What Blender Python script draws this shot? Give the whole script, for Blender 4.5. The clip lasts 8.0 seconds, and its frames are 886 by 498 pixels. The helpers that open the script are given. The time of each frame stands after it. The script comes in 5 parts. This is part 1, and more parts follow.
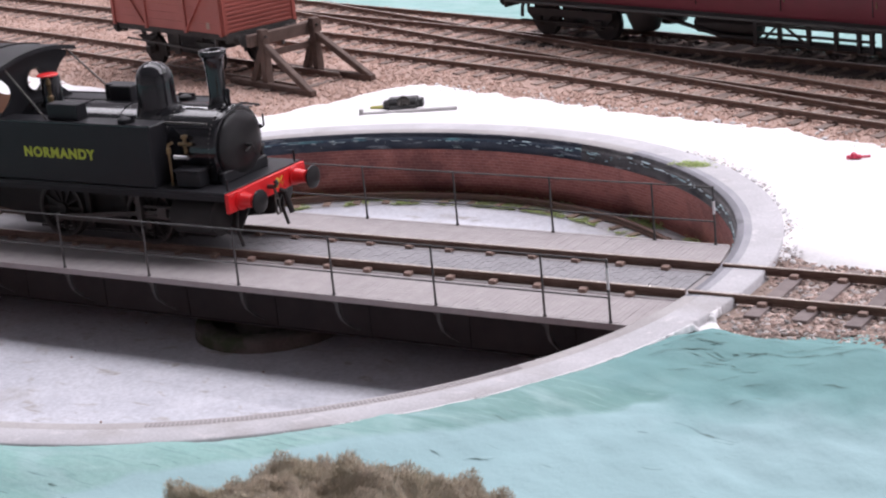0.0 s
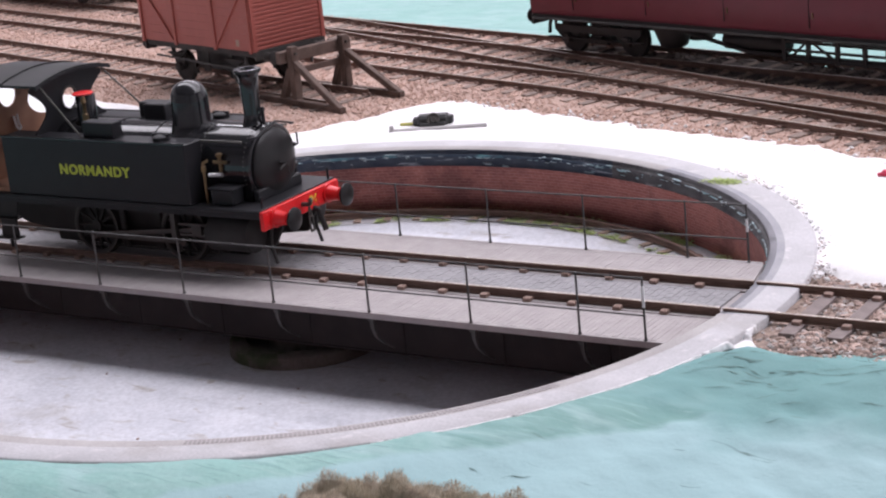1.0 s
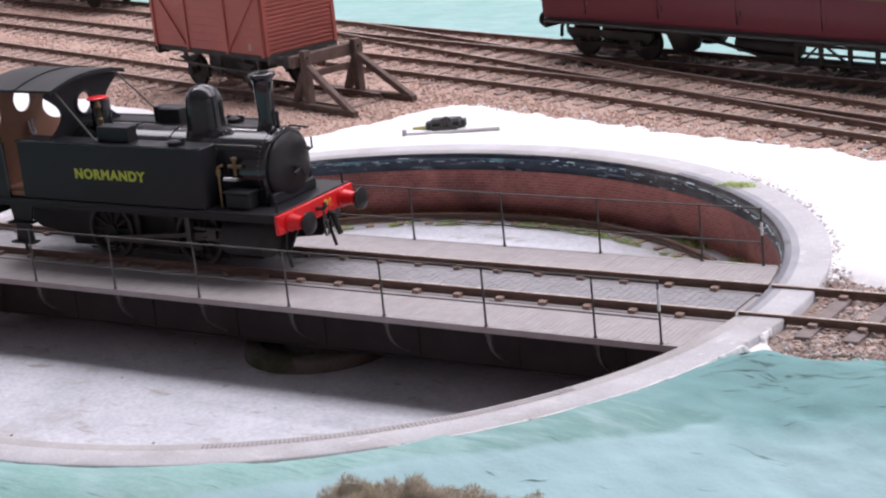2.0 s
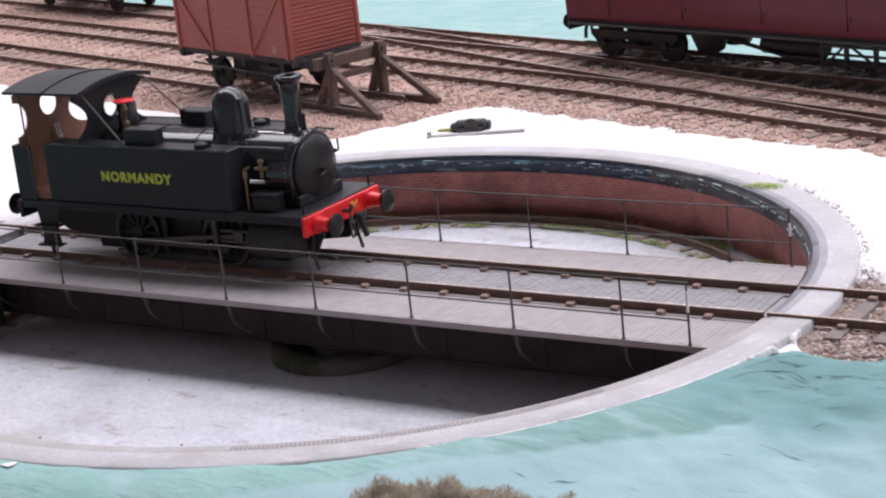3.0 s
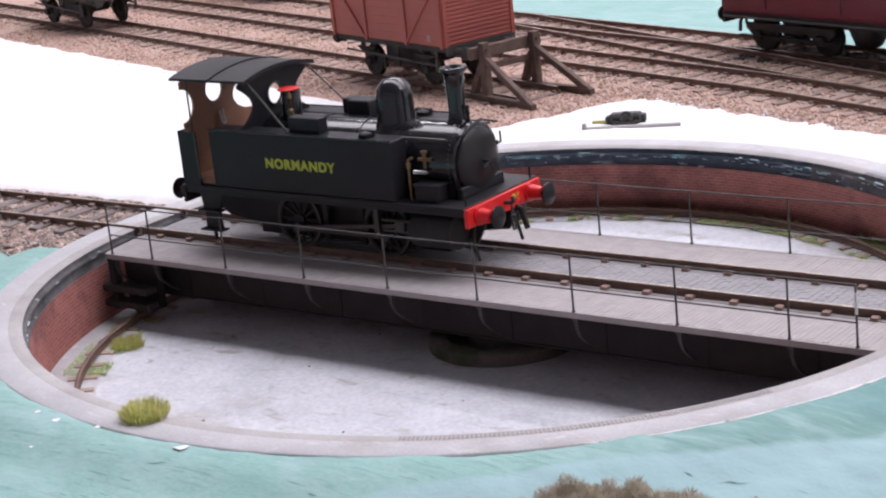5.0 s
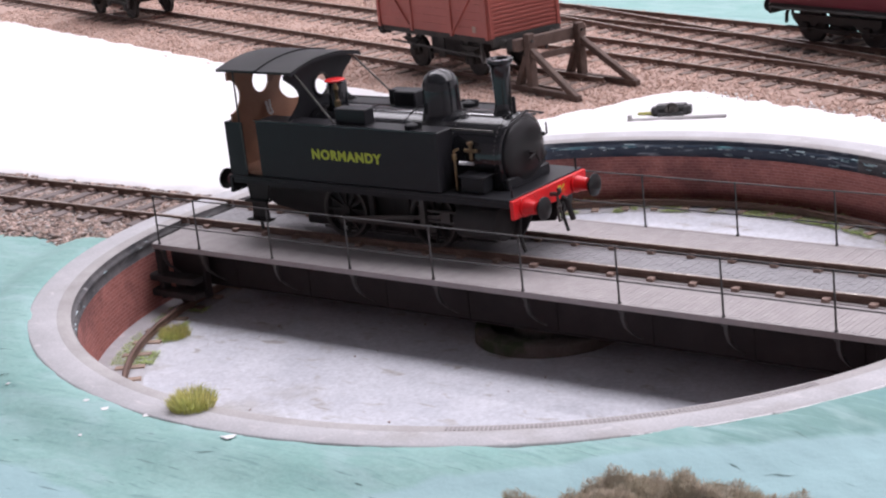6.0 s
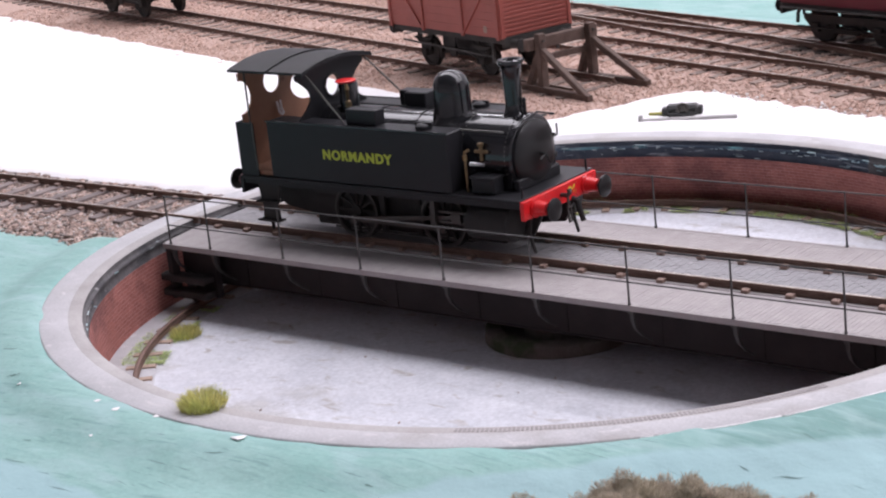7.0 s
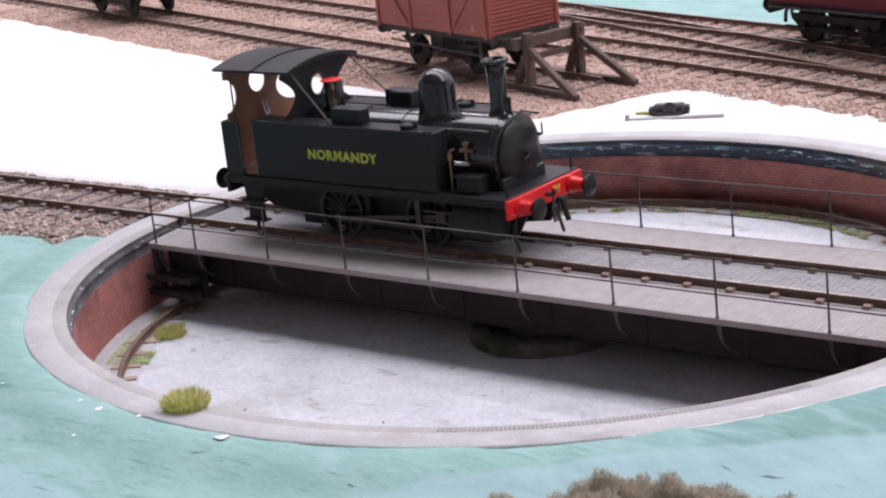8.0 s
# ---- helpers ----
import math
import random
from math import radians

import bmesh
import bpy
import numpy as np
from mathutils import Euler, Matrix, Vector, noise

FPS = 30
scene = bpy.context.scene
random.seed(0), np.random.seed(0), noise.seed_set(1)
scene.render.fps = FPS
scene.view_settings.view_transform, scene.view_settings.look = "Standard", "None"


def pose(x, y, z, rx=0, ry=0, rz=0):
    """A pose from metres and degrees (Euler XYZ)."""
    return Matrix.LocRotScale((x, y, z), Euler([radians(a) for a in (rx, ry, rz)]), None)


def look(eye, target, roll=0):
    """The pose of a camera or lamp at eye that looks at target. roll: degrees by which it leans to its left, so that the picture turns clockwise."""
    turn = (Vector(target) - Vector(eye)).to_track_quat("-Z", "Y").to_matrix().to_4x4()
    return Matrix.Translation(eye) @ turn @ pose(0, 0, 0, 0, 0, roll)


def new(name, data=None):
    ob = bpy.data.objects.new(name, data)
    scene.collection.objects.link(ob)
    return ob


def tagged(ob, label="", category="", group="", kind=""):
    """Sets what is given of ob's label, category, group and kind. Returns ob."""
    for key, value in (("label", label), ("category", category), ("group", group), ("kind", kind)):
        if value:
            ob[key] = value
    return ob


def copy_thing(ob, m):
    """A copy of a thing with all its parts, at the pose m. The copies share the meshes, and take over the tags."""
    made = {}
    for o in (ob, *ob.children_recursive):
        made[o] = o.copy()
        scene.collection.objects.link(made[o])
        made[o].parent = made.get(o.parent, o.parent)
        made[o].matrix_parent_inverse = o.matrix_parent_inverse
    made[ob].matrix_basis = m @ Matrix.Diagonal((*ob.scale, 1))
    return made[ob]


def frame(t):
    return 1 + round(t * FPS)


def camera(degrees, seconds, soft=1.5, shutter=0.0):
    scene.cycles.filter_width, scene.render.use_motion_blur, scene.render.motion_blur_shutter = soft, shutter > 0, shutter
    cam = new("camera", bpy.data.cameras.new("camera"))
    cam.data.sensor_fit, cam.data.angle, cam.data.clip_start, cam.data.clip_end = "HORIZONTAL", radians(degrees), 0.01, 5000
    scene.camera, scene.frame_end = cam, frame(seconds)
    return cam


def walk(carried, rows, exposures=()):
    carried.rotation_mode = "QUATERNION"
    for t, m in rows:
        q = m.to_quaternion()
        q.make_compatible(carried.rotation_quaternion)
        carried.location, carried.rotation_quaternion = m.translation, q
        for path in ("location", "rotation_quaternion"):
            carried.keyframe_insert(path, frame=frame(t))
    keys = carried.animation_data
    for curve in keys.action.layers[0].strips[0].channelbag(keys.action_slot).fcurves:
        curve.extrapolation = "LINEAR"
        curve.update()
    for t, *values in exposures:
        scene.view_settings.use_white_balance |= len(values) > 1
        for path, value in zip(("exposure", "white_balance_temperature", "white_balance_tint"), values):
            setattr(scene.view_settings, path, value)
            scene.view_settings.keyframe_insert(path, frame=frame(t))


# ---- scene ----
cam = camera(26.621, 8.0, soft=2.2)
PATH = [
    (0, (0.28875, -0.36730, 0.13486), (-0.73894, 1.24805, -0.44349), -5.657),
    (0.5, (0.28722, -0.36888, 0.13633), (-0.74727, 1.24555, -0.43240), -5.723),
    (1, (0.28653, -0.37074, 0.13688), (-0.75864, 1.23876, -0.42627), -5.816),
    (1.5, (0.28626, -0.37167, 0.13741), (-0.76220, 1.23633, -0.42391), -5.852),
    (3, (0.28383, -0.37268, 0.13707), (-0.78728, 1.22303, -0.41652), -6.276),
    (3.5, (0.28365, -0.37386, 0.13772), (-0.80337, 1.21049, -0.41746), -6.250),
    (4, (0.28189, -0.37576, 0.13928), (-0.83325, 1.18859, -0.41685), -6.154),
    (4.5, (0.27786, -0.37781, 0.13988), (-0.87183, 1.16230, -0.41351), -6.221),
    (5, (0.27702, -0.37860, 0.14079), (-0.90194, 1.13790, -0.41625), -6.071),
    (6.5, (0.27680, -0.38029, 0.14162), (-0.94389, 1.10077, -0.42085), -6.335),
    (7, (0.27759, -0.38005, 0.14234), (-0.94590, 1.09831, -0.42115), -6.277),
    (7.5, (0.27763, -0.37898, 0.14223), (-0.94731, 1.09782, -0.42222), -6.255),
    (8, (0.27897, -0.37840, 0.14188), (-0.93881, 1.10431, -0.42257), -6.222),
]
walk(cam, [(t, look(eye, target, roll)) for t, eye, target, roll in PATH])

# ---- light: a bright exhibition hall with rows of ceiling tubes ----
world = bpy.data.worlds.new("hall_air")
scene.world = world
world.use_nodes = True
world.node_tree.nodes["Background"].inputs[0].default_value = (1.0, 0.97, 0.98, 1)
world.node_tree.nodes["Background"].inputs[1].default_value = 0.08
scene.view_settings.exposure = 0.0


def tube_lamp(x, y, z, sx, sy, watts, color=(0.972, 0.93, 1.022)):
    data = bpy.data.lights.new("ceiling_tube", "AREA")
    data.shape, data.size, data.size_y, data.energy, data.color = "RECTANGLE", sx, sy, watts, color
    ob = new("ceiling_tube", data)
    ob.location = (x, y, z)
    return ob


for ly, wide, watts in ((0.55, 0.8, 70.5), (1.7, 0.16, 50.0), (2.7, 0.16, 35.0)):
    tube_lamp(0.3, ly, 1.74, 4.6, wide, watts)

# ---- materials ----


def mat(name, c1, c2=None, scale=300.0, rough=0.6, metal=0.0, bump=0.0, bump_scale=None, spots=None, spot_scale=60.0, spot_amount=0.55,
        rough2=None, island=0.0, obj_random=0.0, spec=0.5, detail=6.0, streak=None, streak_scale=(30, 90, 30), streak_amount=0.62, grain=0.0, grain_scale=1500):
    m = bpy.data.materials.new(name)
    m.use_nodes = True
    nt = m.node_tree
    b = nt.nodes["Principled BSDF"]
    b.inputs["Roughness"].default_value, b.inputs["Metallic"].default_value = rough, metal
    b.inputs["Specular IOR Level"].default_value = spec
    co = nt.nodes.new("ShaderNodeTexCoord").outputs["Object"]

    def noise_at(s, d=detail):
        n = nt.nodes.new("ShaderNodeTexNoise")
        n.inputs["Scale"].default_value, n.inputs["Detail"].default_value, n.inputs["Roughness"].default_value = s, d, 0.62
        nt.links.new(co, n.inputs["Vector"])
        return n.outputs["Fac"]

    def mixed(f, a, c):
        x = nt.nodes.new("ShaderNodeMix")
        x.data_type = "RGBA"
        nt.links.new(f, x.inputs["Factor"])
        for src, s in ((a, x.inputs["A"]), (c, x.inputs["B"])):
            if isinstance(src, tuple):
                s.default_value = (*src, 1)
            else:
                nt.links.new(src, s)
        return x.outputs["Result"]

    def ramp(f, lo, hi):
        r = nt.nodes.new("ShaderNodeMapRange")
        r.inputs["From Min"].default_value, r.inputs["From Max"].default_value = lo, hi
        nt.links.new(f, r.inputs["Value"])
        return r.outputs["Result"]

    col = mixed(ramp(noise_at(scale), 0.32, 0.68), c1, c2 or tuple(v * 0.8 for v in c1))
    if spots:
        col = mixed(ramp(noise_at(spot_scale), spot_amount, spot_amount + 0.12), col, spots)
    if streak:
        mp = nt.nodes.new("ShaderNodeMapping")
        mp.inputs["Scale"].default_value, mp.inputs["Rotation"].default_value = streak_scale, (0, 0, 0.35)
        nt.links.new(co, mp.inputs["Vector"])
        n = nt.nodes.new("ShaderNodeTexNoise")
        n.inputs["Scale"].default_value, n.inputs["Detail"].default_value, n.inputs["Distortion"].default_value = 1.0, 5, 0.6
        nt.links.new(mp.outputs["Vector"], n.inputs["Vector"])
        col = mixed(ramp(n.outputs["Fac"], streak_amount, streak_amount + 0.09), col, streak)
    for amount, node, out in ((island, "ShaderNodeNewGeometry", "Random Per Island"), (obj_random, "ShaderNodeObjectInfo", "Random")):
        if amount:
            h = nt.nodes.new("ShaderNodeHueSaturation")
            h.inputs["Value"].default_value = 1
            nt.links.new(col, h.inputs["Color"])
            r = nt.nodes.new("ShaderNodeMapRange")
            r.inputs["To Min"].default_value, r.inputs["To Max"].default_value = 1 - amount, 1 + amount
            nt.links.new(nt.nodes.new(node).outputs[out], r.inputs["Value"])
            nt.links.new(r.outputs["Result"], h.inputs["Value"])
            col = h.outputs["Color"]
    if grain:
        h = nt.nodes.new("ShaderNodeHueSaturation")
        nt.links.new(col, h.inputs["Color"])
        r = nt.nodes.new("ShaderNodeMapRange")
        r.inputs["From Min"].default_value, r.inputs["From Max"].default_value = 0.3, 0.7
        r.inputs["To Min"].default_value, r.inputs["To Max"].default_value = 1 - grain, 1 + grain
        nt.links.new(noise_at(grain_scale, 3), r.inputs["Value"])
        nt.links.new(r.outputs["Result"], h.inputs["Value"])
        col = h.outputs["Color"]
    nt.links.new(col, b.inputs["Base Color"])
    if rough2 is not None:
        r = nt.nodes.new("ShaderNodeMapRange")
        r.inputs["To Min"].default_value, r.inputs["To Max"].default_value = rough, rough2
        nt.links.new(noise_at(spot_scale * 2), r.inputs["Value"])
        nt.links.new(r.outputs["Result"], b.inputs["Roughness"])
    if bump:
        k = nt.nodes.new("ShaderNodeBump")
        k.inputs["Strength"].default_value, k.inputs["Distance"].default_value = bump, 0.0004
        nt.links.new(noise_at(bump_scale or scale * 2), k.inputs["Height"])
        nt.links.new(k.outputs["Normal"], b.inputs["Normal"])
    return m


def brick_mat(name):
    """Tiny red bricks laid round the pit; the wall's UV runs in metres."""
    m = mat(name, (0.36, 0.122, 0.10), (0.44, 0.165, 0.14), scale=120, rough=0.85, bump=0.3, spots=(0.23, 0.082, 0.072), spot_scale=34, spot_amount=0.50)
    nt = m.node_tree
    b = nt.nodes["Principled BSDF"]
    old = b.inputs["Base Color"].links[0].from_socket
    br = nt.nodes.new("ShaderNodeTexBrick")
    uv = nt.nodes.new("ShaderNodeUVMap")
    br.inputs["Scale"].default_value = 1.0
    br.inputs["Brick Width"].default_value, br.inputs["Row Height"].default_value, br.inputs["Mortar Size"].default_value = 0.003, 0.00105, 0.00011
    br.inputs["Color1"].default_value, br.inputs["Color2"].default_value, br.inputs["Mortar"].default_value = (1, 1, 1, 1), (0.77, 0.75, 0.77, 1), (1.2, 1.55, 1.6, 1)
    nt.links.new(uv.outputs["UV"], br.inputs["Vector"])
    x = nt.nodes.new("ShaderNodeMix")
    x.data_type, x.blend_type = "RGBA", "MULTIPLY"
    x.inputs["Factor"].default_value = 1
    nt.links.new(old, x.inputs["A"])
    nt.links.new(br.outputs["Color"], x.inputs["B"])
    nt.links.new(x.outputs["Result"], b.inputs["Base Color"])
    return m


M_GREEN = mat("turquoise_scenery_paint", (0.185, 0.35, 0.32), (0.25, 0.42, 0.39), scale=26, rough=0.55, bump=0.7, bump_scale=230, spots=(0.19, 0.365, 0.33), spot_scale=18, spot_amount=0.53, rough2=0.8, grain=0.07, grain_scale=800)


def second_coat(m, pale, pale2):
    """A paler coat of paint over the front of the board, ending in a wavering edge near the pit."""
    nt = m.node_tree
    b = nt.nodes["Principled BSDF"]
    old = b.inputs["Base Color"].links[0].from_socket
    co = nt.nodes.new("ShaderNodeTexCoord").outputs["Object"]

    def math_node(op, x, y):
        n = nt.nodes.new("ShaderNodeMath")
        n.operation = op
        for k, v in enumerate((x, y)):
            if isinstance(v, float):
                n.inputs[k].default_value = v
            else:
                nt.links.new(v, n.inputs[k])
        return n.outputs["Value"]

    def beyond(direction, reach):
        d = nt.nodes.new("ShaderNodeVectorMath")
        d.operation = "DOT_PRODUCT"
        d.inputs[1].default_value = direction
        nt.links.new(co, d.inputs[0])
        return math_node("SUBTRACT", d.outputs["Value"], reach)

    def noise_fac(scale, detail):
        n = nt.nodes.new("ShaderNodeTexNoise")
        n.inputs["Scale"].default_value, n.inputs["Detail"].default_value = scale, detail
        nt.links.new(co, n.inputs["Vector"])
        return n.outputs["Fac"]

    edge = math_node("MAXIMUM", beyond((0.63, -0.777, 0), 0.1395), beyond((-0.15, -0.99, 0), 0.1575))
    edge = math_node("ADD", edge, math_node("MULTIPLY", math_node("SUBTRACT", noise_fac(28, 5), 0.5), 0.016))
    mr = nt.nodes.new("ShaderNodeMapRange")
    mr.inputs["From Min"].default_value, mr.inputs["From Max"].default_value, mr.inputs["To Max"].default_value = 0.0, 0.0018, 0.92
    nt.links.new(edge, mr.inputs["Value"])
    coat, x = nt.nodes.new("ShaderNodeMix"), nt.nodes.new("ShaderNodeMix")
    coat.data_type = x.data_type = "RGBA"
    coat.inputs["A"].default_value, coat.inputs["B"].default_value = (*pale, 1), (*pale2, 1)
    nt.links.new(noise_fac(30, 7), coat.inputs["Factor"])
    nt.links.new(mr.outputs["Result"], x.inputs["Factor"])
    nt.links.new(old, x.inputs["A"])
    nt.links.new(coat.outputs["Result"], x.inputs["B"])
    nt.links.new(x.outputs["Result"], b.inputs["Base Color"])


def patch_of_paint(m, color, at, reach, wide, amount):
    """An extra coat brushed on round one spot, with a wavering border."""
    nt = m.node_tree
    b = nt.nodes["Principled BSDF"]
    old = b.inputs["Base Color"].links[0].from_socket
    mp = nt.nodes.new("ShaderNodeMapping")
    mp.inputs["Location"].default_value, mp.inputs["Scale"].default_value = (-at[0] / reach, -at[1] / wide, 0), (1 / reach, 1 / wide, 0.0)
    co = nt.nodes.new("ShaderNodeTexCoord").outputs["Object"]
    nt.links.new(co, mp.inputs["Vector"])
    ln, n = nt.nodes.new("ShaderNodeVectorMath"), nt.nodes.new("ShaderNodeTexNoise")
    ln.operation = "LENGTH"
    nt.links.new(mp.outputs["Vector"], ln.inputs[0])
    n.inputs["Scale"].default_value, n.inputs["Detail"].default_value = 70, 5
    nt.links.new(co, n.inputs["Vector"])
    add, mr = nt.nodes.new("ShaderNodeMath"), nt.nodes.new("ShaderNodeMapRange")
    add.operation = "ADD"
    nt.links.new(ln.outputs["Value"], add.inputs[0])
    nt.links.new(n.outputs["Fac"], add.inputs[1])
    mr.inputs["From Min"].default_value, mr.inputs["From Max"].default_value, mr.inputs["To Min"].default_value, mr.inputs["To Max"].default_value = 1.15, 1.75, amount, 0.0
    nt.links.new(add.outputs["Value"], mr.inputs["Value"])
    x = nt.nodes.new("ShaderNodeMix")
    x.data_type = "RGBA"
    x.inputs["B"].default_value = (*color, 1)
    nt.links.new(mr.outputs["Result"], x.inputs["Factor"])
    nt.links.new(old, x.inputs["A"])
    nt.links.new(x.outputs["Result"], b.inputs["Base Color"])




def strokes(m, color, scale, cut, soft=0.08, turn=0.12):
    """Thin dry brush strokes and cracks across the paint."""
    nt = m.node_tree
    b = nt.nodes["Principled BSDF"]
    old = b.inputs["Base Color"].links[0].from_socket
    co = nt.nodes.new("ShaderNodeTexCoord").outputs["Object"]
    mp = nt.nodes.new("ShaderNodeMapping")
    mp.inputs["Scale"].default_value, mp.inputs["Rotation"].default_value = scale, (0, 0, turn)
    nt.links.new(co, mp.inputs["Vector"])
    n = nt.nodes.new("ShaderNodeTexNoise")
    n.inputs["Scale"].default_value, n.inputs["Detail"].default_value, n.inputs["Roughness"].default_value, n.inputs["Distortion"].default_value = 1.0, 3, 0.5, 0.9
    nt.links.new(mp.outputs["Vector"], n.inputs["Vector"])
    r = nt.nodes.new("ShaderNodeMapRange")
    r.inputs["From Min"].default_value, r.inputs["From Max"].default_value = cut, cut + soft
    nt.links.new(n.outputs["Fac"], r.inputs["Value"])
    x = nt.nodes.new("ShaderNodeMix")
    x.data_type = "RGBA"
    nt.links.new(r.outputs["Result"], x.inputs["Factor"])
    nt.links.new(old, x.inputs["A"])
    x.inputs["B"].default_value = (*color, 1)
    nt.links.new(x.outputs["Result"], b.inputs["Base Color"])


patch_of_paint(M_GREEN, (0.125, 0.262, 0.24), (0.122, -0.058), 0.058, 0.050, 0.9)
strokes(M_GREEN, (0.305, 0.445, 0.45), (40, 130, 40), 0.49, soft=0.36, turn=-0.25)
strokes(M_GREEN, (0.175, 0.325, 0.31), (50, 200, 40), 0.54, soft=0.34, turn=0.5)
strokes(M_GREEN, (0.275, 0.435, 0.41), (110, 950, 60), 0.57, soft=0.28, turn=-0.7)
strokes(M_GREEN, (0.125, 0.25, 0.235), (100, 800, 60), 0.57, soft=0.24, turn=-0.6)
second_coat(M_GREEN, (0.253, 0.402, 0.42), (0.298, 0.453, 0.47))
patch_of_paint(M_GREEN, (0.115, 0.26, 0.255), (0.154, -0.040), 0.058, 0.026, 0.95)
strokes(M_GREEN, (0.08, 0.15, 0.14), (80, 760, 60), 0.68)
M_WHITE = mat("white_plaster", (0.76, 0.745, 0.75), (0.69, 0.675, 0.68), scale=45, rough=0.9, bump=1.0, bump_scale=110, spots=(0.60, 0.58, 0.58), spot_scale=25, spot_amount=0.62, grain=0.05)
M_CONC = mat("grey_concrete", (0.405, 0.395, 0.408), (0.485, 0.475, 0.492), scale=70, rough=0.85, bump=0.14, bump_scale=900, spots=(0.36, 0.34, 0.335), spot_scale=24, spot_amount=0.55, streak=(0.53, 0.51, 0.52), streak_scale=(160, 300, 60), streak_amount=0.6, grain=0.10)
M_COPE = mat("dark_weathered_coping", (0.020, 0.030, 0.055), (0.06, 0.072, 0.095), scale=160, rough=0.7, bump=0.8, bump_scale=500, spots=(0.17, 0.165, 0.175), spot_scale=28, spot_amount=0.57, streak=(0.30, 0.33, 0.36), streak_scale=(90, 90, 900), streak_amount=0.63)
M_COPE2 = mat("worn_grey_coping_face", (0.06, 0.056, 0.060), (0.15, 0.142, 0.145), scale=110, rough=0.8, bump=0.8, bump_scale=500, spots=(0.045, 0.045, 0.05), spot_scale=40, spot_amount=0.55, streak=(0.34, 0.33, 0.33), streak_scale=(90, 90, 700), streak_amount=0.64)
M_TEAL = mat("flaking_turquoise_line", (0.02, 0.035, 0.065), (0.06, 0.085, 0.12), scale=120, rough=0.7, bump=0.6, bump_scale=500, spots=(0.16, 0.38, 0.42), spot_scale=32, spot_amount=0.53, streak=(0.45, 0.48, 0.50), streak_scale=(120, 120, 900), streak_amount=0.64)
M_PIVOT = mat("mossy_brown_concrete", (0.085, 0.075, 0.068), (0.14, 0.122, 0.11), scale=150, rough=0.9, bump=0.6, spots=(0.035, 0.05, 0.022), spot_scale=70, spot_amount=0.48, grain=0.15)
M_DECKMID = mat("blue_grey_stone_setts", (0.235, 0.228, 0.237), (0.285, 0.276, 0.286), scale=90, rough=0.85, bump=0.35, island=0.05, spots=(0.22, 0.21, 0.215), spot_scale=60, spot_amount=0.56, grain=0.12)
M_EDGE = mat("brown_grey_inner_coping_strip", (0.30, 0.28, 0.275), (0.40, 0.38, 0.375), scale=70, rough=0.8, bump=0.3, grain=0.12)
M_STRIP = mat("grey_worn_strip", (0.27, 0.27, 0.295), (0.34, 0.335, 0.355), scale=70, rough=0.8, bump=0.3, grain=0.12)
M_STRIPDARK = mat("dark_grey_worn_strip", (0.15, 0.15, 0.17), (0.22, 0.215, 0.235), scale=60, rough=0.8, bump=0.3, spots=(0.09, 0.09, 0.10), spot_scale=50, spot_amount=0.57, grain=0.12)
M_FLOOR = mat("pale_pit_floor", (0.50, 0.507, 0.55), (0.60, 0.603, 0.645), scale=70, rough=0.85, bump=0.2, bump_scale=500, spots=(0.42, 0.405, 0.40), spot_scale=26, spot_amount=0.53, streak=(0.40, 0.375, 0.365), streak_scale=(110, 260, 60), streak_amount=0.62, grain=0.13, grain_scale=900)

M_BRICK = brick_mat("red_pit_brick")
M_BALLAST = mat("pink_granite_ballast", (0.43, 0.285, 0.23), (0.55, 0.395, 0.33), scale=500, rough=0.9, island=0.2)
M_BED = mat("ballast_bed", (0.33, 0.22, 0.18), (0.46, 0.33, 0.28), scale=700, rough=0.95, bump=0.6, bump_scale=1200)
M_BALLAST2 = mat("mixed_brown_ballast", (0.24, 0.165, 0.135), (0.44, 0.34, 0.30), scale=160, rough=0.9, island=0.6)
M_BED2 = mat("brown_ballast_bed", (0.20, 0.15, 0.125), (0.30, 0.22, 0.18), scale=700, rough=0.95, bump=0.6, bump_scale=1200)
M_RUST = mat("rusty_rail_brown", (0.125, 0.072, 0.055), (0.185, 0.115, 0.09), scale=300, rough=0.75, bump=0.15)
M_RAILTOP = mat("worn_rail_head", (0.56, 0.50, 0.45), (0.40, 0.33, 0.28), scale=200, rough=0.35, metal=0.7)
M_SLEEPER = mat("weathered_sleeper", (0.18, 0.135, 0.115), (0.27, 0.205, 0.175), scale=300, rough=0.9, bump=0.3, obj_random=0.3)
M_CHAIR = mat("pale_brown_chair", (0.31, 0.215, 0.18), (0.24, 0.16, 0.13), scale=400, rough=0.85, island=0.2)
M_CHAIR2 = mat("rusty_cast_chair", (0.25, 0.165, 0.135), (0.32, 0.225, 0.19), scale=400, rough=0.85, island=0.2)
M_DECK = mat("grey_deck_planks", (0.315, 0.285, 0.285), (0.37, 0.34, 0.336), scale=260, rough=0.85, bump=0.25, island=0.035, spots=(0.33, 0.30, 0.30), spot_scale=34, spot_amount=0.58, grain=0.08)
M_DECKBASE = mat("deck_gap_grey", (0.29, 0.267, 0.267), (0.34, 0.315, 0.312), scale=200, rough=0.9)
M_GIRDER = mat("sooty_girder_steel", (0.024, 0.021, 0.022), (0.042, 0.035, 0.036), scale=120, rough=0.92, bump=0.2)
M_BRACKET = mat("dusty_bracket_steel", (0.04, 0.038, 0.038), (0.085, 0.082, 0.08), scale=200, rough=0.7)
M_POST = mat("dark_handrail_steel", (0.04, 0.039, 0.04), (0.085, 0.08, 0.078), scale=300, rough=0.55)
